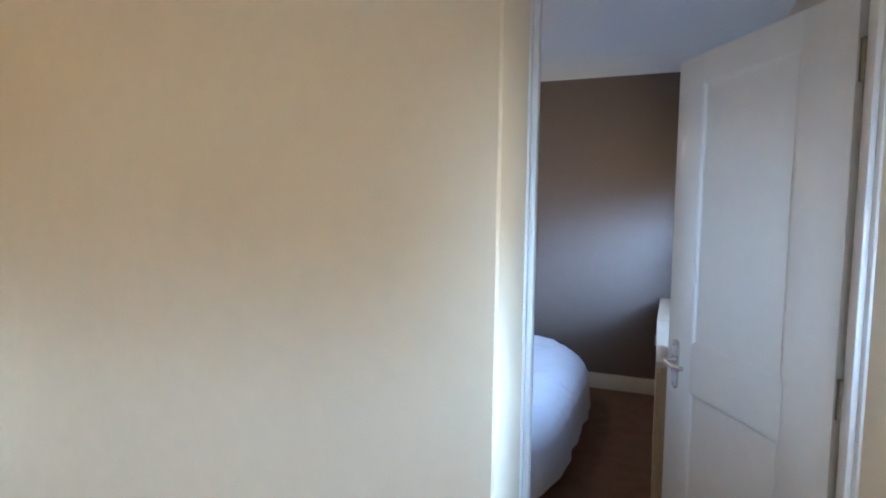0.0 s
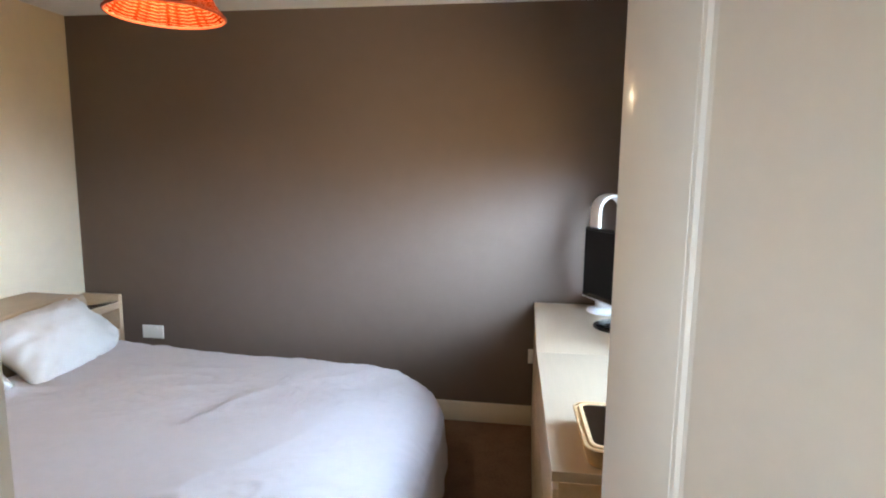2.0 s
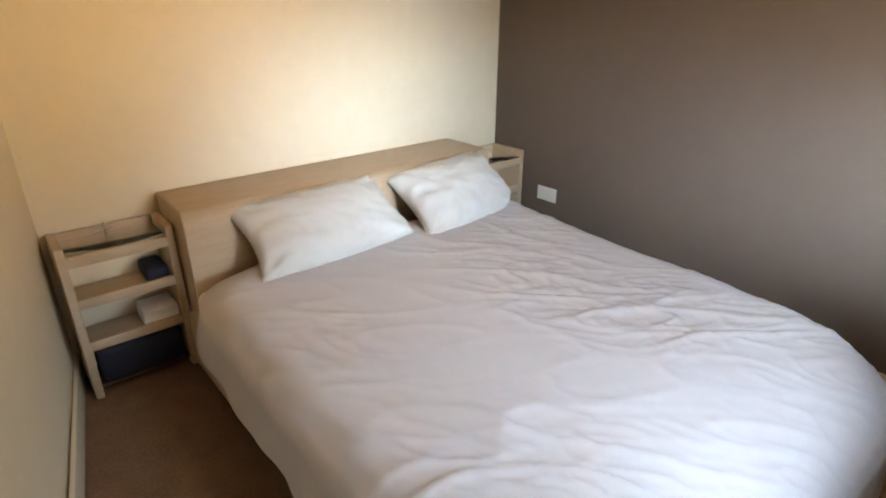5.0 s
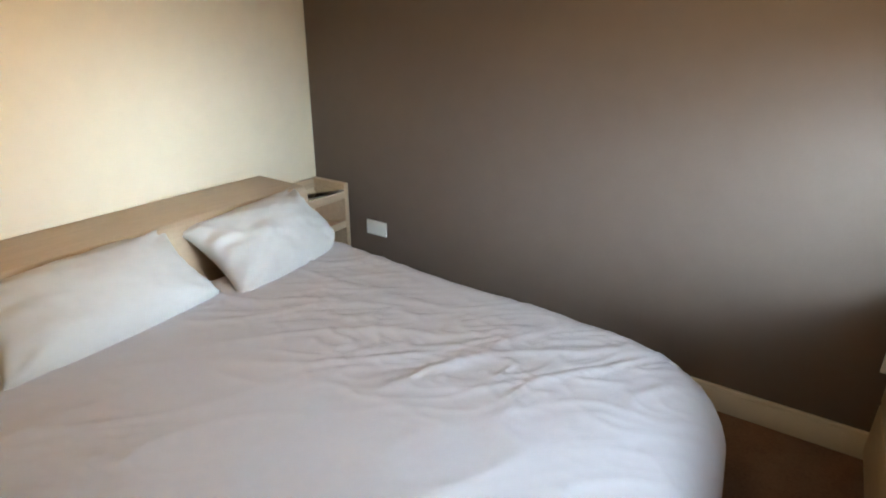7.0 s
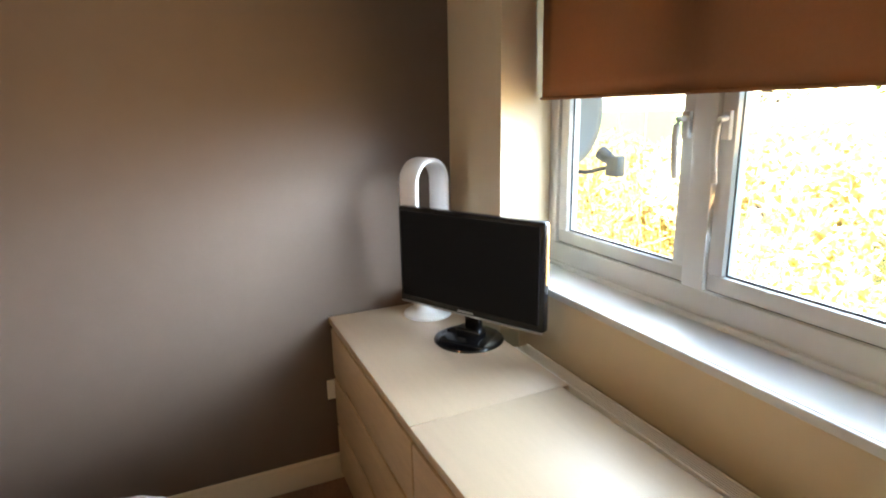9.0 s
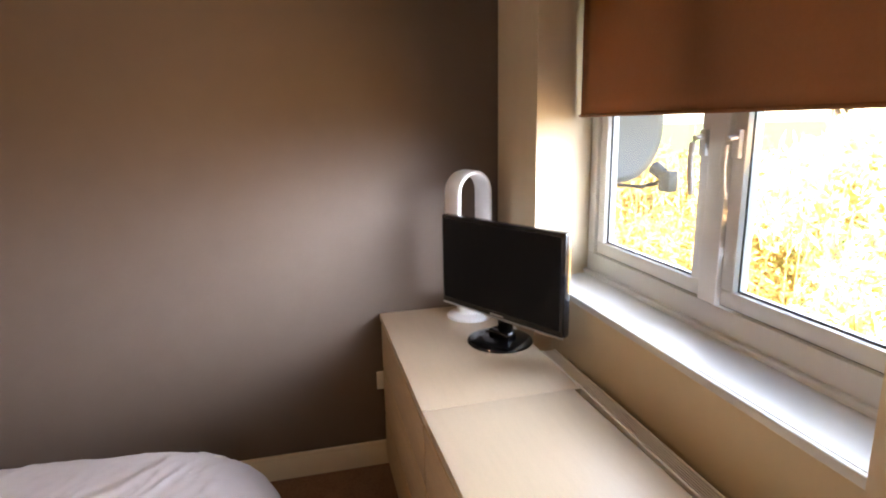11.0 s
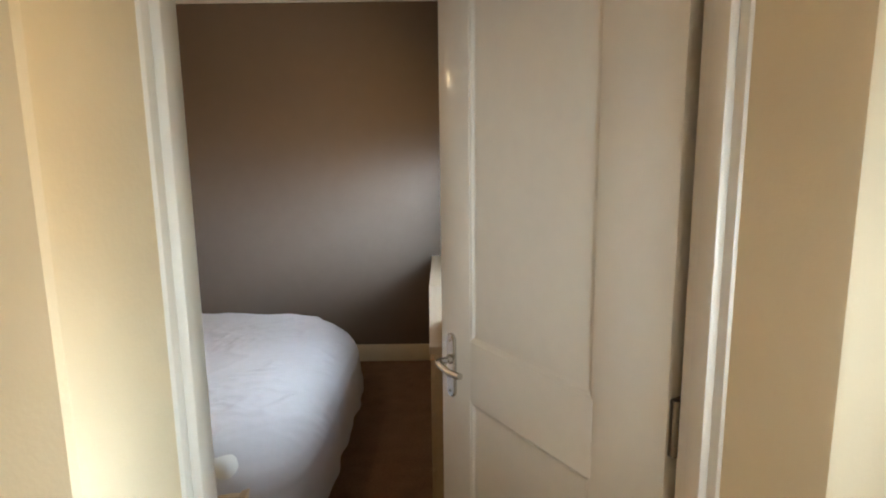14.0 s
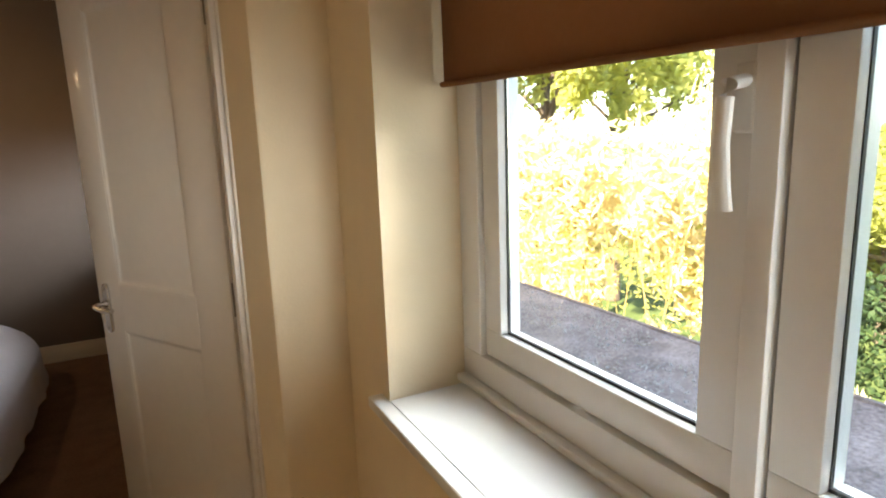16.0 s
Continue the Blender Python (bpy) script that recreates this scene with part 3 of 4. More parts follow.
def duvet():
    """A cover draped over the mattress: a square sheet, flat on top and hanging down the sides in folds."""
    bm = B()
    x0, x1, y0, y1 = -2.610, -0.43, -2.255, -0.365
    N, EX = 230, 6.0
    cx, cy = (x0 + x1) / 2, (y0 + y1) / 2
    grid = []
    for j in range(N + 1):
        row = []
        for i in range(N + 1):
            a, b = 2 * i / N - 1, 2 * j / N - 1
            s = max(abs(a), abs(b), 1e-6)
            ca, sb = a / s, b / s
            ex = EX if ca > 0 else EX + (2.5 if sb < 0 else 14) * min(1, -2 * ca)
            k = 1.0 if s < 1e-5 else (abs(ca) ** ex + abs(sb) ** ex) ** (-1 / ex)
            ox, oy = ca * k, sb * k
            s *= 1.36
            u = math.atan2(oy, ox) / (2 * math.pi)
            foot, head = max(0.0, ox), max(0.0, -ox)
            if s <= 1:
                edge = max(0.0, s - 0.86) / 0.14
                drop = 0.055 * edge ** 2.6 + 0.080 * foot ** 4 * s ** 5
                px, py = cx + (x1 - x0) / 2 * ox * s * 0.965, cy + (y1 - y0) / 2 * oy * s * 0.965
                amp = 1.0
            else:
                h = (s - 1) / 0.36
                hem = 0.10 + 0.12 * (1 - foot) ** 2 + 0.14 * head ** 2 + 0.004 * math.sin(u * 41)
                zt = 0.5 - 0.055 - 0.080 * foot ** 4
                drop = (0.5 - zt) + (zt - hem) * (h ** 0.92)
                g = 0.965 + 0.035 * min(1, h * 5) ** 0.5
                fold = 0.006 * math.sin(u * 88 + 1.7 * math.sin(u * 19) + 2.2 * h) + 0.004 * math.sin(u * 190 + 2 + 3 * h)
                flare = 0.030 * h + fold * h ** 0.7
                px, py = cx + ((x1 - x0) / 2 * g + flare) * ox, cy + ((y1 - y0) / 2 * g + flare) * oy
                amp = max(0.25, 1 - h * 2.4)
            # creases: long soft ridges across the bed, broken into patches, finer crumples over them
            w = (px - 0.9 * py) * 0.75
            al = (px + py) * 0.7
            n1 = noise.noise(Vector((w * 6.5, al * 2.2, 0.3)))
            n2 = noise.noise(Vector((w * 12.0 + 2.5 * n1, al * 3.4, 4.1)))
            n3 = noise.noise(Vector((px * 1.9, py * 1.9, 9.0)))
            n5 = noise.noise(Vector((w * 15.0 + 4, al * 7.0 + 2 * n3, 7.7)))
            n6 = noise.noise(Vector(((px - 0.35 * py) * 11.0, (py + 0.35 * px) * 6.5 + 2 * n1, 13.0)))
            patch = min(1.0, max(0.0, 0.55 + 1.4 * noise.noise(Vector((px * 1.6, py * 1.6, 20.0)))))
            z = 0.5 - drop + amp * (0.011 * (0.4 + 0.6 * patch) * (1 - abs(n1)) ** 7 + 0.010 * patch * (1 - abs(n2)) ** 7 + 0.004 * patch * (1 - abs(n5)) ** 8 + 0.003 * patch * (1 - abs(n6)) ** 9 + 0.007 * n3 + 0.001)
            # plumped up under the pillows at the head
            z += 0.030 * math.exp(-((px + 2.62) / 0.30) ** 2) * max(0.0, 1 - drop / 0.3)
            z += 0.022 * min(1.0, max(0.0, (-1.5 - px) / 0.6)) * max(0.0, 1 - drop / 0.2)
            row.append(bm.verts.new((px, py, z)))
        grid.append(row)
    for r0, r1 in zip(grid, grid[1:]):
        for i in range(N):
            bm.faces.new((r0[i], r0[i + 1], r1[i + 1], r1[i]))
    return bm


solid("duvet", duvet(), M_LINEN, "crumpled white cotton duvet cover spread over the bed", "duvet", smooth=180)


def pillow(name, m, w, d, h, seed, label, crumple=0.005, tuck=0.0):
    bm = B()
    n, q = 44, 30
    top, bot = [], []
    for j in range(q + 1):
        rt, rb = [], []
        for i in range(n + 1):
            a, b = 2 * i / n - 1, 2 * j / q - 1
            # pinched corners, sides drawn in
            x = w / 2 * a * (1 - 0.11 * (1 - b * b))
            y = d / 2 * b * (1 + (0.05 if b > 0 else -0.05) * (1 - a * a))
            corner = tuck * max(0.0, -a) ** 4 * max(0.0, b) ** 3
            x, y = x + corner, y - corner * 1.2
            f = max(0.0, (1 - abs(a) ** 2.3)) ** 0.54 * max(0.0, (1 - abs(b) ** 2.3)) ** 0.54
            wr = noise.noise(Vector((a * 3 + seed, b * 2.5, seed))) * 0.014 + (1 - abs(noise.noise(Vector((a * 2.2 + b * 4.5, seed * 3, b))))) ** 5 * 0.006 + noise.noise(Vector((a * 8 + 3 * b, b * 6, seed))) * 0.005
            rc_ = math.hypot(1 - abs(a), 1 - abs(b))
            wr += 0.015 * max(0.0, 1 - rc_ / 0.85) * math.sin(8 * math.atan2(1 - abs(b), 1 - abs(a) + 1e-6) + 2 * seed)
            wr += 0.006 * (1 - abs(noise.noise(Vector((a * 1.6 - b * 1.1 + seed, b * 2.4 + a, 7.0))))) ** 8
            # folds running in from the open end of the case
            end = max(0.0, (a - 0.25) / 0.75)
            wr += crumple * end * math.sin(11 * b + 3.5 * a * b + seed) * (1 + 0.6 * noise.noise(Vector((a * 4, b * 5, seed + 4))))
            sag = 0.02 * (1 - a * a)
            rt.append(bm.verts.new((x, y, h / 2 * f + wr * min(1, f * 3) - sag * 0.3)))
            edge = i in (0, n) or j in (0, q)
            rb.append(rt[-1] if edge else bm.verts.new((x, y, -h / 2 * 0.75 * f - sag * 0.3)))
        top.append(rt)
        bot.append(rb)
    for j in range(q):
        for i in range(n):
            bm.faces.new((top[j][i], top[j][i + 1], top[j + 1][i + 1], top[j + 1][i]))
            bm.faces.new((bot[j][i], bot[j + 1][i], bot[j + 1][i + 1], bot[j][i + 1]))
    ob = solid(name, bm, M_PILLOW, label, "pillow", group="pillows on the bed", smooth=180)
    ob.matrix_basis = m
    return ob


pillow("pillow", pose(-2.505, -1.605, 0.655, -33, 0, -90) @ pose(0, 0, 0, 0, 0, 2), 0.81, 0.40, 0.25, 1.3, "plump ivory cotton pillow against the headboard")
pillow("pillow", pose(-2.495, -0.81, 0.650, -35, 0, -90) @ pose(0, 0, 0, 0, 0, 5), 0.72, 0.42, 0.25, 5.7, "plump ivory cotton pillow in the corner by the brown wall", 0.010, 0.05)


# ---------------------------------------------------------------- bedside shelves
def bedside(y0, y1, depth, label):
    u = thing("bedside_shelf", (-2.995, y0, 0), label, "bedside table", "bedside shelves at the headboard")
    W, D, H = y1 - y0, depth, 0.708
    t = 0.032
    for y in (0, W - t):
        block("side_panel", u, M_OAKY, 0.0, D, y, y + t, 0.0, H, 0.002)
    for z in (0.640, 0.455, 0.255):
        block("front_rail", u, M_OAKY, D - 0.020, D - 0.001, t, W - t, z - 0.022, z + 0.022, 0.002)
    for z in (0.443, 0.243):
        block("shelf", u, M_OAKY, 0.012, D - 0.0205, t, W - t, z - 0.009, z + 0.009, 0.001)
    block("back_rail", u, M_OAKY, 0.0, 0.018, t, W - t, 0.61, H - 0.003, 0.002)
    block("back_panel", u, M_CREAM, 0.001, 0.006, t, W - t, 0.10, 0.6095, 0.0)
    block("base_board", u, M_OAKDARK, 0.012, D - 0.03, t, W - t, 0.03, 0.045, 0.001)
    bm = B()
    box(bm, 0.019, D - 0.004, t + 0.001, W - t - 0.001, 0.663, 0.669, 0.001)
    part("glass_top", bm, M_GLASS, u, "clear glass shelf top").visible_shadow = False
    return u


bedside(-2.632, -2.192, 0.225, "oak bedside shelf unit with a glass top and open shelves")
bedside(-0.428, -0.020, 0.275, "oak bedside shelf unit with a glass top beside the brown wall")

bm = B()
box(bm, -2.945, -2.790, -2.375, -2.232, 0.2525, 0.322, 0.002)
bm2 = B()
box(bm2, -2.944, -2.791, -2.374, -2.233, 0.3225, 0.328, 0.001)
wb = thing("white_box", (0, 0, 0), "shallow white card box on the middle shelf", "box")
part("box_body", bm, M_CARD, wb)
part("lid", bm2, M_CARD, wb)
bm = B()
box(bm, -2.96, -2.80, -2.33, -2.232, 0.4525, 0.525, 0.02, 3)
solid("glasses_case", bm, M_DARKBLUE, "dark navy soft case on the upper shelf", "case")
bm = B()
box(bm, -2.96, -2.785, -2.585, -2.235, 0.046, 0.222, 0.03, 3)
solid("folded_blanket", bm, M_DARKBLUE, "dark navy folded cloth in the bottom of the shelf unit", "cloth")

orn = thing("ornament", (-2.885, -2.43, 0.6695), "small clear and chrome stand on the glass shelf top", "ornament")
bm = B()
lathe(bm, [(0.001, 0.0), (0.024, 0.0), (0.025, 0.004), (0.010, 0.008), (0.005, 0.012), (0.0045, 0.075), (0.001, 0.078)], (0, 0, 0), 24)
part("stem", bm, M_CHROME, orn)
bm = B()
tube(bm, [(0, -0.035, 0.04), (0, -0.012, 0.046), (0, 0.012, 0.046), (0, 0.03, 0.052)], 0.004, 10)
part("arm", bm, M_CHROME, orn)


# ---------------------------------------------------------------- chests of drawers
def chest(y0, y1, x, D, label):
    c = thing("chest_of_drawers", (x, y0, 0), label, "chest of drawers", "chests under the window", rz=math.degrees(math.atan2(x, y1 - y0)))
    W, H = y1 - y0, 0.78
    t = 0.026
    block("top", c, M_OAKTOP, 0.0, D, 0.0005, W - 0.0005, H - 0.030, H, 0.0025, "pale oak veneer top")
    for y in (0.001, W - t):
        block("side_panel", c, M_OAK, 0.020, D, y, y + t - 0.001, 0.0, H - 0.0305, 0.002)
    block("back_panel", c, M_OAK, D - 0.008, D - 0.001, t, W - t, 0.05, H - 0.031, 0.0)
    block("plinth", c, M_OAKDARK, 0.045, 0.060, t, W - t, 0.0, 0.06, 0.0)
    # added dark sheet behind the drawer fronts: the gaps' shade as colour
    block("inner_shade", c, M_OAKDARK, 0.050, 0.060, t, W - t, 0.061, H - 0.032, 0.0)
    z = H - 0.030 - 0.022
    for hgt in (0.212, 0.216, 0.228):
        bm = B()
        box(bm, 0.004, 0.026, 0.004, W - 0.004, z - hgt, z, 0.003)
        d = part("drawer_front", bm, M_OAK, c)
        # dark strip behind each front, painting in the shade of its gap
        block("drawer_gap_shade", d, M_OAKDARK, 0.026, 0.050, t + 0.002, W - t - 0.002, z - 0.030, z - 0.022, 0.001)
        z -= hgt + 0.014
    return c


chest(-0.966, -0.020, 0.0, 0.532, "three-drawer pale oak veneer chest against the brown wall")
chest(-1.955, -0.968, 0.024, 0.508, "three-drawer pale oak veneer chest under the window")

# radiator top behind the chests
rad = thing("radiator", (0, 0, 0), "white panel radiator with a slotted top grille behind the chests", "radiator")
bm = B()
box(bm, 0.540, 0.550, -1.84, -0.62, 0.18, 0.772, 0.004)
part("front_panel", bm, M_RAD, rad)
bm = B()
box(bm, 0.592, 0.602, -1.84, -0.62, 0.18, 0.772, 0.004)
part("rear_panel", bm, M_RAD, rad)
for k in range(5):
    bm = B()
    x = 0.5525 + 0.0078 * k
    box(bm, x, x + 0.0040, -1.835, -0.625, 0.764, 0.771, 0.001, 1)
    part("grille_bar", bm, M_RAD, rad)
for y in (-1.72, -0.75):
    bm = B()
    box(bm, 0.563, 0.579, y - 0.015, y + 0.015, 0.0, 0.2, 0.002)
    box(bm, 0.5495, 0.593, y - 0.014, y + 0.014, 0.2, 0.23, 0.002)
    part("bracket", bm, M_RAD, rad)

# ---------------------------------------------------------------- monitor
mon = thing("monitor", (0.408, -0.508, 0.78), "black flat-screen monitor on a glossy round stand", "monitor", rz=math.degrees(math.atan2(-0.568, 0.294)))
bm = B()
box(bm, -0.320, 0.320, -0.010, 0.028, 0.102, 0.482, 0.010, 3)
part("casing", bm, M_BLACK, mon)
bm = B()
box(bm, -0.303, 0.303, -0.0125, -0.0095, 0.128, 0.466, 0.0008, 1)
part("screen", bm, M_SCREEN, mon, "unlit matt black screen")
bm = B()
box(bm, -0.316, 0.316, -0.011, -0.003, 0.0975, 0.1035, 0.002, 1)
part("lower_trim", bm, M_SILVER, mon, "thin silver trim")
bm = B()
box(bm, -0.035, 0.035, -0.0118, -0.010, 0.110, 0.117, 0.0004, 1)
part("badge", bm, M_SILVER, mon)
bm = B()
box(bm, -0.036, 0.036, 0.028, 0.055, 0.016, 0.24, 0.012, 3)
box(bm, -0.055, 0.055, -0.004, 0.05, 0.014, 0.045, 0.010, 3)
part("stand_neck", bm, M_BLACK, mon)
bm = B()
r = lathe(bm, [(0.001, 0.022), (0.06, 0.021), (0.115, 0.015), (0.128, 0.009), (0.131, 0.004), (0.129, 0.0), (0.001, 0.0)], (0, 0.01, 0), 56)
part("stand_base", bm, M_BLACK, mon)

# ---------------------------------------------------------------- bladeless fan
fan = thing("bladeless_fan", (0.388, -0.175, 0.78), "white bladeless fan with a tall loop on a round base", "fan", rz=22)
bm = B()
lathe(bm, [(0.001, 0.0), (0.100, 0.0), (0.102, 0.004), (0.098, 0.012), (0.060, 0.024), (0.056, 0.032), (0.056, 0.10), (0.050, 0.108), (0.001, 0.110)], (0, 0, 0), 48)
part("fan_base", bm, M_FANW, fan)
bm = B()
R, zc0, zc1 = 0.079, 0.180, 0.562
path = [(R * math.cos(a), zc1 + R * math.sin(a)) for a in [math.pi * i / 16 for i in range(17)]]
path += [(-R, zc1 + (zc0 - zc1) * k / 6) for k in range(1, 6)]
path += [(R * math.cos(a), zc0 + R * math.sin(a)) for a in [math.pi + math.pi * i / 16 for i in range(17)]]
path += [(R, zc0 + (zc1 - zc0) * k / 6) for k in range(1, 6)]
sect = [(0.011, -0.050), (0.015, -0.044), (0.016, 0.03), (0.012, 0.048), (0.006, 0.052), (-0.004, 0.048), (-0.008, 0.02), (-0.005, -0.044), (0.002, -0.051)]
n = len(path)
rings = []
for i, (x, z) in enumerate(path):
    zc = min(max(z, zc0), zc1)
    nx, nz = x / R, (z - zc) / R
    L = math.hypot(nx, nz)
    nx, nz = nx / L, nz / L
    rings.append([bm.verts.new((x + nx * o, dy, z + nz * o)) for o, dy in sect])
for i in range(n):
    a, b = rings[i], rings[(i + 1) % n]
    for k in range(len(sect)):
        bm.faces.new((a[k], a[(k + 1) % len(sect)], b[(k + 1) % len(sect)], b[k]))
part("fan_loop", bm, M_FANW, fan, smooth=50)
bm = B()
box(bm, -0.015, 0.015, -0.0575, -0.0545, 0.05, 0.062, 0.001, 1)
part("fan_display", bm, M_DKPLASTIC, fan)

# ---------------------------------------------------------------- mirror box on the chest
mb = thing("mirror_box", (0.305, -1.775, 0.78), "blond wooden tray-shaped box with a mirror in its top", "mirror box", rz=2)


def rounded(w, d, r, seg=7):
    pts = []
    for cx, cy, a0 in ((w / 2 - r, d / 2 - r, 0), (-w / 2 + r, d / 2 - r, 90), (-w / 2 + r, -d / 2 + r, 180), (w / 2 - r, -d / 2 + r, 270)):
        for i in range(seg + 1):
            a = radians(a0 + 90 * i / seg)
            pts.append((cx + r * math.cos(a), cy + r * math.sin(a)))
    return pts


def shell(bm, levels, close=True):
    rings = [[bm.verts.new((x, y, z)) for x, y in rounded(w, d, r)] for w, d, r, z in levels]
    n = len(rings[0])
    for a, b in zip(rings, rings[1:]):
        for i in range(n):
            bm.faces.new((a[i], a[(i + 1) % n], b[(i + 1) % n], b[i]))
    if close:
        bm.faces.new(rings[0][::-1])
        bm.faces.new(rings[-1])


bm = B()
shell(bm, [(0.365, 0.285, 0.03, 0.0), (0.375, 0.295, 0.035, 0.004), (0.405, 0.320, 0.042, 0.050), (0.408, 0.323, 0.043, 0.056), (0.402, 0.317, 0.041, 0.059), (0.392, 0.307, 0.038, 0.059), (0.390, 0.305, 0.037, 0.054), (0.380, 0.295, 0.034, 0.054)])
part("box_body", bm, M_BAMBOO, mb)
bm = B()
shell(bm, [(0.378, 0.293, 0.033, 0.0545), (0.378, 0.293, 0.033, 0.060), (0.372, 0.287, 0.031, 0.062), (0.352, 0.267, 0.027, 0.0605), (0.350, 0.265, 0.026, 0.0575)], True)
part("inner_rim", bm, M_BAMBOO, mb)
bm = B()
shell(bm, [(0.350, 0.265, 0.026, 0.0578), (0.350, 0.265, 0.026, 0.0592)])
part("mirror", bm, M_MIRROR, mb, "plain mirror glass")


# ---------------------------------------------------------------- sockets
def socket_plate(x, z, w, h, gangs, label):
    s = thing("wall_socket", (x, 0, z), label, "socket")
    bm = B()
    box(bm, -w / 2, w / 2, -0.012, -0.0005, -h / 2, h / 2, 0.003, 3)
    part("plate", bm, M_SOCKET, s)
    for g in range(gangs):
        cx = (g - (gangs - 1) / 2) * 0.066
        bm = B()
        box(bm, cx - 0.006, cx + 0.006, -0.016, -0.0115, 0.018, 0.034, 0.0015)
        part("rocker", bm, M_SOCKET, s)


socket_plate(-2.515, 0.457, 0.150, 0.088, 2, "white plastic double socket on the brown wall")
socket_plate(0.018, 0.440, 0.088, 0.088, 1, "white plastic single socket on the brown wall by the chest")

# ---------------------------------------------------------------- pendant lamp
PX, PY, PZ = -1.30, -1.50, 2.065
lampo = thing("pendant_lamp", (PX, PY, CEIL), "orange woven cane pendant shade, lit", "pendant lamp")
bm = B()
lathe(bm, [(0.001, 0.0), (0.05, 0.0), (0.05, -0.012), (0.03, -0.028), (0.008, -0.034), (0.001, -0.034)], (0, 0, 0), 28)
part("ceiling_rose", bm, M_CORD, lampo)
bm = B()
cyl(bm, (0, 0, -0.03), (0, 0, -0.275), 0.0032, seg=10)
part("cord", bm, M_CORD, lampo)
bm = B()
lathe(bm, [(0.001, -0.265), (0.018, -0.265), (0.021, -0.275), (0.021, -0.298), (0.001, -0.298)], (0, 0, 0), 20)
part("lampholder", bm, M_CORD, lampo)
bm = B()
prof = [(0.078, 0.200), (0.100, 0.188), (0.122, 0.158), (0.134, 0.112), (0.144, 0.070), (0.160, 0.038), (0.178, 0.014), (0.188, 0.0)]
wov = []
fine = []
for (r0, z0), (r1, z1) in zip(prof, prof[1:]):
    L = math.hypot(r1 - r0, z1 - z0)
    k = max(1, round(L / 0.0065))
    for j in range(k):
        f = j / k
        fine.append((r0 + (r1 - r0) * f, z0 + (z1 - z0) * f))
seg = 120
zoff = PZ - CEIL
rings = []
for j, (r, z) in enumerate(fine):
    rings.append([bm.verts.new(((r + 0.0028 * (1 if (i // 2 + j) % 2 else -1)) * math.cos(2 * math.pi * i / seg), (r + 0.0028 * (1 if (i // 2 + j) % 2 else -1)) * math.sin(2 * math.pi * i / seg), zoff + z)) for i in range(seg)])
for j, (a, b) in enumerate(zip(rings, rings[1:])):
    for i in range(seg):
        bm.faces.new((a[i], a[(i + 1) % seg], b[(i + 1) % seg], b[i]))
for k in range(3):
    a = 2.094 * k
    bm.verts.ensure_lookup_table()
    tube(bm, [(0.015 * math.cos(a), 0.015 * math.sin(a), zoff + 0.198), (0.08 * math.cos(a), 0.08 * math.sin(a), zoff + 0.200)], 0.0025, 6)
shade = part("shade", bm, M_WICKERT, lampo, "woven orange cane bell shade", smooth=60)
for j in range(2, len(fine), 2):
    bm = B()
    r, z = fine[j]
    tube(bm, [((r + 0.001) * math.cos(2 * math.pi * i / 48), (r + 0.001) * math.sin(2 * math.pi * i / 48), zoff + z + 0.0025 * math.sin(i * 1.3)) for i in range(48)], 0.0026, 6, True)
    part("cane", bm, M_WICKER, shade)
bm = B()
tube(bm, [(0.189 * math.cos(2 * math.pi * i / 64), 0.189 * math.sin(2 * math.pi * i / 64), zoff) for i in range(64)], 0.005, 8, True)
part("rim", bm, M_WICKER, shade)
bm = B()
lathe(bm, [(0.001, -0.352), (0.012, -0.350), (0.020, -0.342), (0.022, -0.332), (0.018, -0.318), (0.014, -0.2995), (0.001, -0.2985)], (0, 0, 0), 24)
part("bulb", bm, M_BULB, lampo, "glowing warm bulb")
pl = new("pendant_light", bpy.data.lights.new("pendant_light", 'POINT'))
pl.data.energy = 0.8
pl.data.color = (1.0, 0.73, 0.43)
pl.data.shadow_soft_size = 0.03
pl.location = (PX, PY, CEIL - 0.385)

# ---------------------------------------------------------------- outside
bm = B()
box(bm, -400, 400, -400, 400, -2.9, -2.6)
solid("ground", bm, M_GRASS, "green garden lawn reaching far away", "ground", "structure")
bm = B()
box(bm, X_W - 0.2, X_OUT + 0.002, -6.4, 0.2, -2.6, -0.121)
box(bm, X_W - 0.2, X_OUT + 0.001, 0.2005, 7.0, -2.6, CEIL + 0.25)
box(bm, X_W - 0.2, X_OUT + 0.001, -12.0, -6.4005, -2.6, CEIL + 0.25)
solid("house_wall", bm, M_RENDERED, "pale painted masonry of the house outside", "house wall", "structure")
roof = thing("flat_roof", (0, 0, 0), "weathered grey felt flat roof with stone chippings below the landing window", "flat roof", kind="structure")
bm = B()
nx, ny = 30, 90
gv = [[bm.verts.new((X_OUT + 0.004 + (3.38 - X_OUT) * i / nx, -8.0 + 8.6 * j / ny, 0.095 + 0.012 * noise.noise(Vector((i * 0.3, j * 0.3, 1))))) for i in range(nx + 1)] for j in range(ny + 1)]
for a, b in zip(gv, gv[1:]):
    for i in range(nx):
        bm.faces.new((a[i], a[i + 1], b[i + 1], b[i]))
part("felt", bm, M_ROOF, roof)
bm = B()
box(bm, X_OUT + 0.003, 3.36, -8.0, 0.6, -0.10, 0.070)
part("deck", bm, M_RENDERED, roof)
bm = B()
box(bm, X_OUT + 0.003, 3.30, -7.9, 0.5, -2.6, -0.101)
part("extension_wall", bm, M_RENDERED, roof)
bm = B()
box(bm, 3.361, 3.395, -8.0, 0.6, -0.12, 0.112, 0.006)
part("edge_trim", bm, M_ROOF, roof)


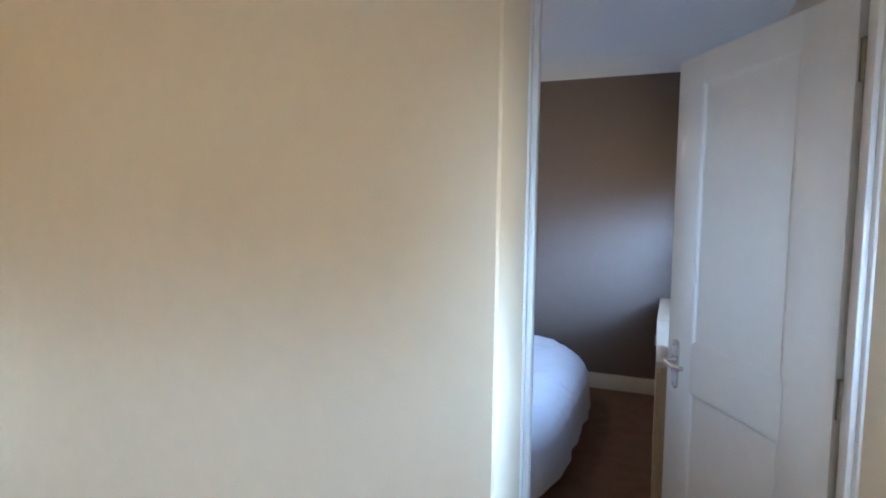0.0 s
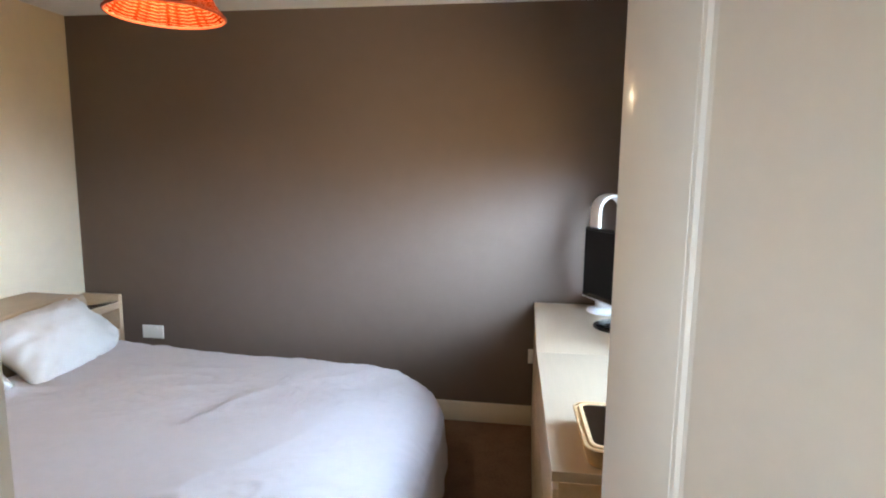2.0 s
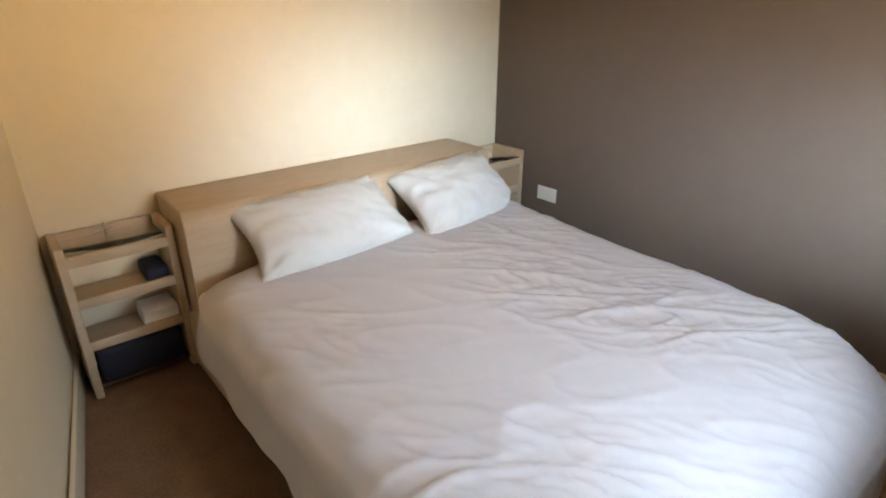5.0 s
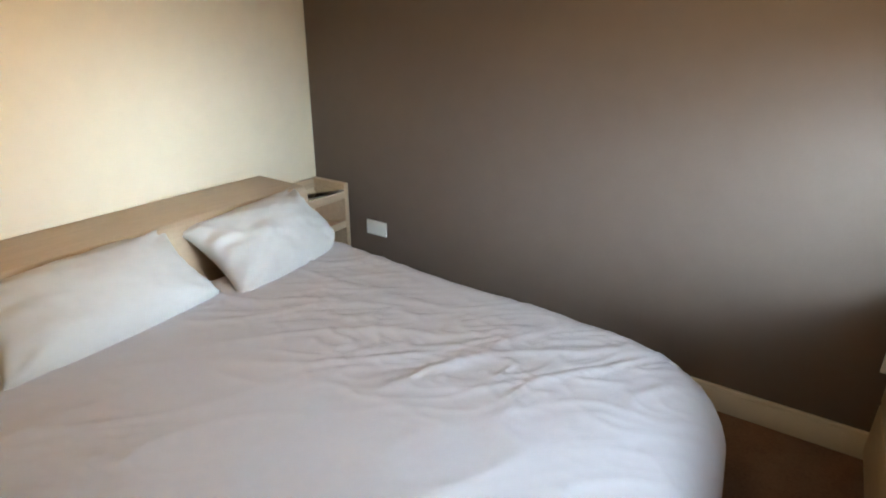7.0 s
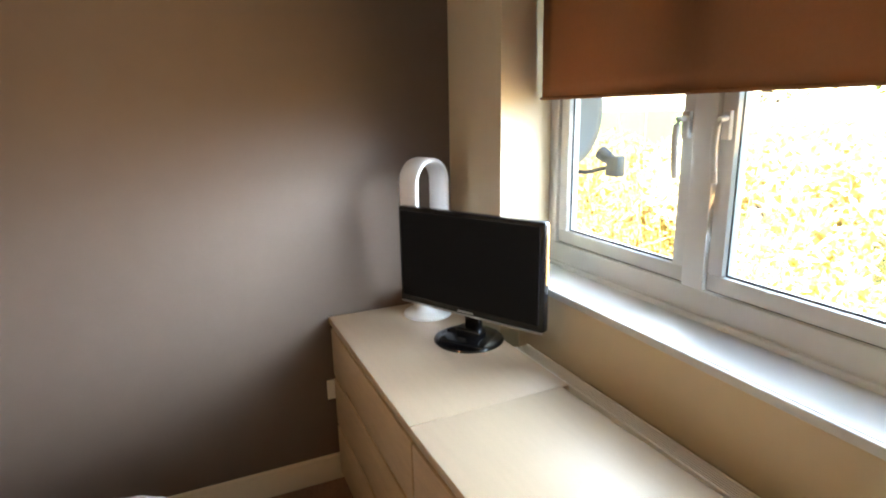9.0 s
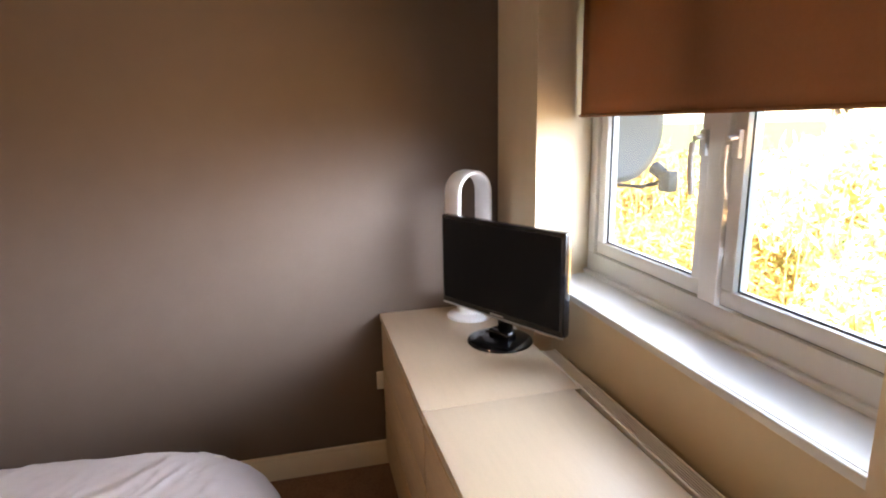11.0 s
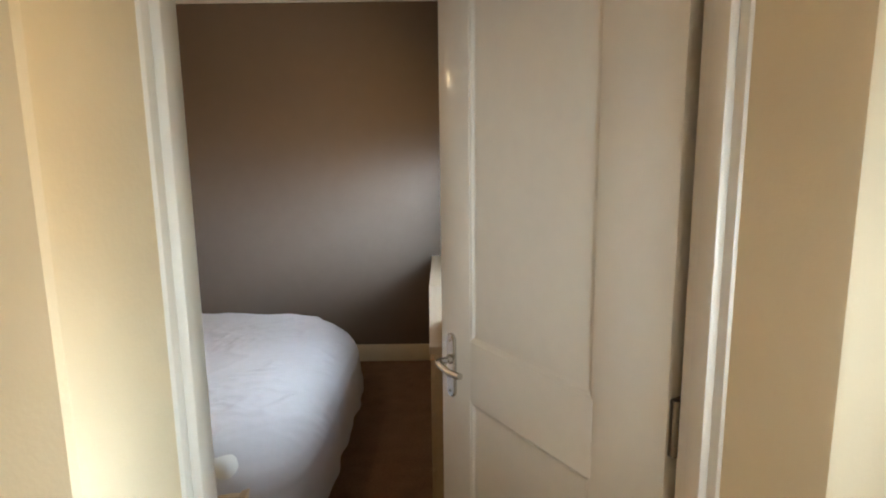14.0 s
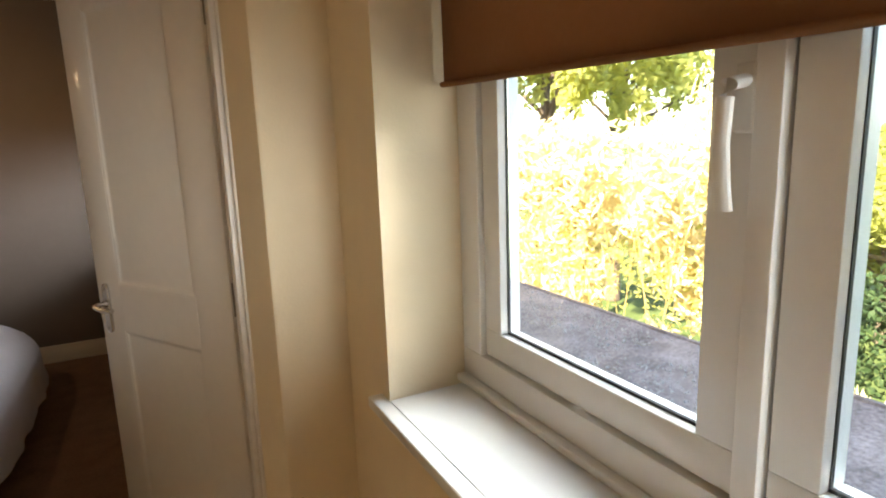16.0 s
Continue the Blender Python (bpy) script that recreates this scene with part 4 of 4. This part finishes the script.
chips = B()
rc = random.Random(21)
for k in range(9000):
    x, y = X_OUT + 0.1 + (3.2 - X_OUT) * rc.random(), -7.6 + 8.0 * rc.random()
    if noise.noise(Vector((x * 0.9, y * 0.9, 3.0))) < -0.05:
        continue
    s = rc.uniform(0.003, 0.013) * rc.random() ** 0.5
    a = rc.uniform(0, 6.28)
    ring = [chips.verts.new((x + s * rc.uniform(0.6, 1.2) * math.cos(a + i * 1.257), y + s * rc.uniform(0.6, 1.2) * math.sin(a + i * 1.257), 0.100 + 0.3 * s)) for i in range(5)]
    top = chips.verts.new((x, y, 0.104 + 0.8 * s))
    low = [chips.verts.new((v.co.x, v.co.y, 0.085)) for v in ring]
    for i in range(5):
        chips.faces.new((ring[i], ring[(i + 1) % 5], top))
        chips.faces.new((low[i], low[(i + 1) % 5], ring[(i + 1) % 5], ring[i]))
part("stone_chippings", chips, M_CHIP, roof)["kind"] = "stuff"


def scatter(name, count, place, size, material, label, category, parent=None, up=0.0):
    """Many small two-sided leaves as one mesh; place() gives each leaf's middle."""
    rng = np.random.default_rng(abs(hash(len(name) * 7919 + count)) % 100000)
    c = place(rng, count)
    n = len(c)
    d = rng.normal(size=(n, 3))
    d[:, 2] += up
    d /= np.linalg.norm(d, axis=1)[:, None]
    e = np.cross(d, rng.normal(size=(n, 3)))
    e /= np.linalg.norm(e, axis=1)[:, None]
    s = (size[0] + (size[1] - size[0]) * rng.random(n))[:, None]
    wdt = s * size[2]
    v = np.stack([c - d * s, c + e * wdt + d * s * 0.1, c + d * s, c - e * wdt + d * s * 0.1], 1).reshape(-1, 3)
    f = np.arange(4 * n).reshape(-1, 4)
    me = bpy.data.meshes.new(name)
    me.from_pydata(v.tolist(), [], f.tolist())
    me.materials.append(material)
    ob = new(name, me)
    if parent:
        ob.parent = parent
    else:
        tagged(ob, label, category, "", "stuff")
    return ob


def clumps(centres, radii):
    centres, radii = np.array(centres), np.array(radii)

    def place(rng, n):
        k = rng.integers(0, len(centres), n)
        d = rng.normal(size=(n, 3))
        d /= np.linalg.norm(d, axis=1)[:, None]
        r = rng.random(n) ** 0.45
        return centres[k] + d * (radii[k] * r[:, None])
    return place


rr = random.Random(4)
cs, rs = [], []
for k in range(150):
    y = rr.uniform(-1.5, 7.0)
    top = 2.15 if y < 2.3 else 1.78 + 0.07 * y
    top += rr.uniform(-0.35, 0.10)
    z = rr.uniform(-2.2, top - 0.5)
    cs.append((4.9 + rr.uniform(-0.5, 0.7) + 0.25 * z * 0.3, y, z))
    rs.append((rr.uniform(0.35, 0.6),) * 3)
near_y = [k for k, c in enumerate(cs) if c[1] < 2.3]
far_y = [k for k, c in enumerate(cs) if c[1] >= 2.3]
scatter("pale_hedge", 34000, clumps([cs[k] for k in near_y], [rs[k] for k in near_y]), (0.04, 0.13, 0.22), M_REED, "sunlit pale straw-coloured shrub hedge behind the flat roof", "hedge")
scatter("golden_hedge", 36000, clumps([(c[0], c[1], min(c[2], 0.75)) for c in (cs[k] for k in far_y)], [rs[k] for k in far_y]), (0.04, 0.13, 0.18), M_GOLD, "tall golden grass hedge in sunlight", "hedge")
scatter("green_shrubs", 9000, clumps([(p[0] - 0.25, p[1], min(p[2], 0.1)) for p in cs], rs), (0.02, 0.05, 0.5), M_LEAF, "small green shrub leaves among the golden hedge", "shrubs")
bm = B()
for k in range(70):
    x, y = rr.uniform(4.1, 4.7), rr.uniform(-1.4, 7.0)
    h = rr.uniform(3.0, 4.3)
    lean = (rr.uniform(-0.6, 0.5), rr.uniform(-0.7, 0.7))
    tube(bm, [(x, y, -2.6), (x + lean[0] * 0.3, y + lean[1] * 0.3, -2.6 + h * 0.55), (x + lean[0], y + lean[1], -2.6 + h)], 0.006, 4)
tagged(new("reeds", mesh_of("reeds", bm, M_GOLD)), "dry golden reed stems in sunlight", "reeds", "", "stuff")
cs, rs = [], []
for k in range(90):
    y = rr.uniform(-8.0, -1.35)
    cs.append((6.4 + rr.uniform(-0.7, 0.7), y, rr.uniform(-2.3, 0.0)))
    rs.append((rr.uniform(0.35, 0.55),) * 3)
scatter("golden_shrub", 2600, clumps([(4.5, -2.6, -0.75), (4.7, -2.2, -0.8), (4.6, -3.0, -0.85)], [(0.42, 0.42, 0.4)] * 3), (0.03, 0.08, 0.3), M_REED, "small golden shrub by the flat roof", "shrub")
scatter("dark_hedge", 36000, clumps(cs, rs), (0.02, 0.05, 0.5), M_LEAFD, "dense dark green clipped garden hedge", "hedge")


def tree(x, y, h, spread, seed, mat_leaf, leaves, droop, label, low=0.42):
    r = random.Random(seed)
    t = thing("tree", (x, y, -2.6), label, "tree", "garden trees")
    bm = B()
    trunk = [(0, 0, 0), (0.08, 0.05, h * 0.2), (-0.05, 0.1, h * 0.45), (0.05, 0.0, h * 0.7)]
    for k in range(3):
        cyl(bm, trunk[k], trunk[k + 1], 0.20 - 0.05 * k, 0.15 - 0.05 * k, 12)
    cs, rs = [], []
    for k in range(26):
        a = r.uniform(0, 6.28)
        zz = r.uniform(low, 0.95) * h
        rad = spread * r.uniform(0.35, 1.0) * math.sin(min(1, (1.05 - zz / h) * 2.2) * 1.57)
        p = (rad * math.cos(a), rad * math.sin(a), zz)
        cyl(bm, (0, 0, zz * 0.75), p, 0.05, 0.015, 6)
        cs.append(p)
        q = r.uniform(0.5, 0.95)
        rs.append((q, q, q * 0.7))
        if droop:
            for j in range(3):
                cs.append((p[0] + r.uniform(-0.4, 0.4), p[1] + r.uniform(-0.4, 0.4), p[2] - 0.3 * (j + 1)))
                rs.append((0.28, 0.28, 0.5))
    part("trunk", bm, M_BARK, t)
    scatter("crown", leaves, clumps(cs, rs), (0.05, 0.12, 0.4), mat_leaf, "", "", parent=t)
    return t


tree(6.9, 3.8, 8.8, 3.0, 3, M_LEAF, 18000, True, "yellow-green garden tree with drooping leaves", 0.63)
tree(10.5, 5.8, 9.4, 2.7, 8, M_LEAF, 17000, True, "tall yellow-green garden tree", 0.58)
tree(12.5, 0.6, 4.0, 2.3, 11, M_LEAF, 20000, False, "sunlit light green garden tree behind the hedge", 0.2)
tree(13.5, -3.4, 4.9, 2.4, 15, M_LEAF, 12000, False, "light green garden tree beyond the hedge")

# satellite dish on the outside wall
dish = thing("satellite_dish", (1.37, 0.284, 1.60), "grey satellite dish with a dark receiver arm on the outer wall", "satellite dish", rz=9)
bm = B()
rings = []
for k in range(9):
    rad = k / 8
    rings.append([bm.verts.new((0.262 * rad * math.cos(2 * math.pi * i / 40), -0.055 * rad ** 2, 0.300 * rad * math.sin(2 * math.pi * i / 40))) for i in range(40)] if k else [bm.verts.new((0, 0, 0))])
for i in range(40):
    bm.faces.new((rings[0][0], rings[1][i], rings[1][(i + 1) % 40]))
for a, b in zip(rings[1:], rings[2:]):
    for i in range(40):
        bm.faces.new((a[i], a[(i + 1) % 40], b[(i + 1) % 40], b[i]))
rf = part("reflector", bm, M_DISH, dish)
sm = rf.modifiers.new("thickness", 'SOLIDIFY')
sm.thickness = 0.004
bm = B()
tube(bm, [(0.0, 0.012, -0.20), (0, -0.03, -0.315), (0, -0.20, -0.31), (0, -0.33, -0.275)], 0.011, 10)
arm = part("receiver_arm", bm, M_DKPLASTIC, dish)
bm = B()
box(bm, -0.03, 0.03, -0.42, -0.345, -0.315, -0.215, 0.01, 2)
cyl(bm, (0, -0.35, -0.235), (0, -0.29, -0.205), 0.030, 0.036)
part("receiver", bm, M_DKPLASTIC, arm)
bm = B()
tube(bm, [(0, 0.008, -0.06), (-0.03, 0.10, -0.07), (-0.20, 0.14, -0.07), (-0.382, 0.16, -0.07)], 0.018, 10)
part("wall_bracket", bm, M_DKPLASTIC, dish)
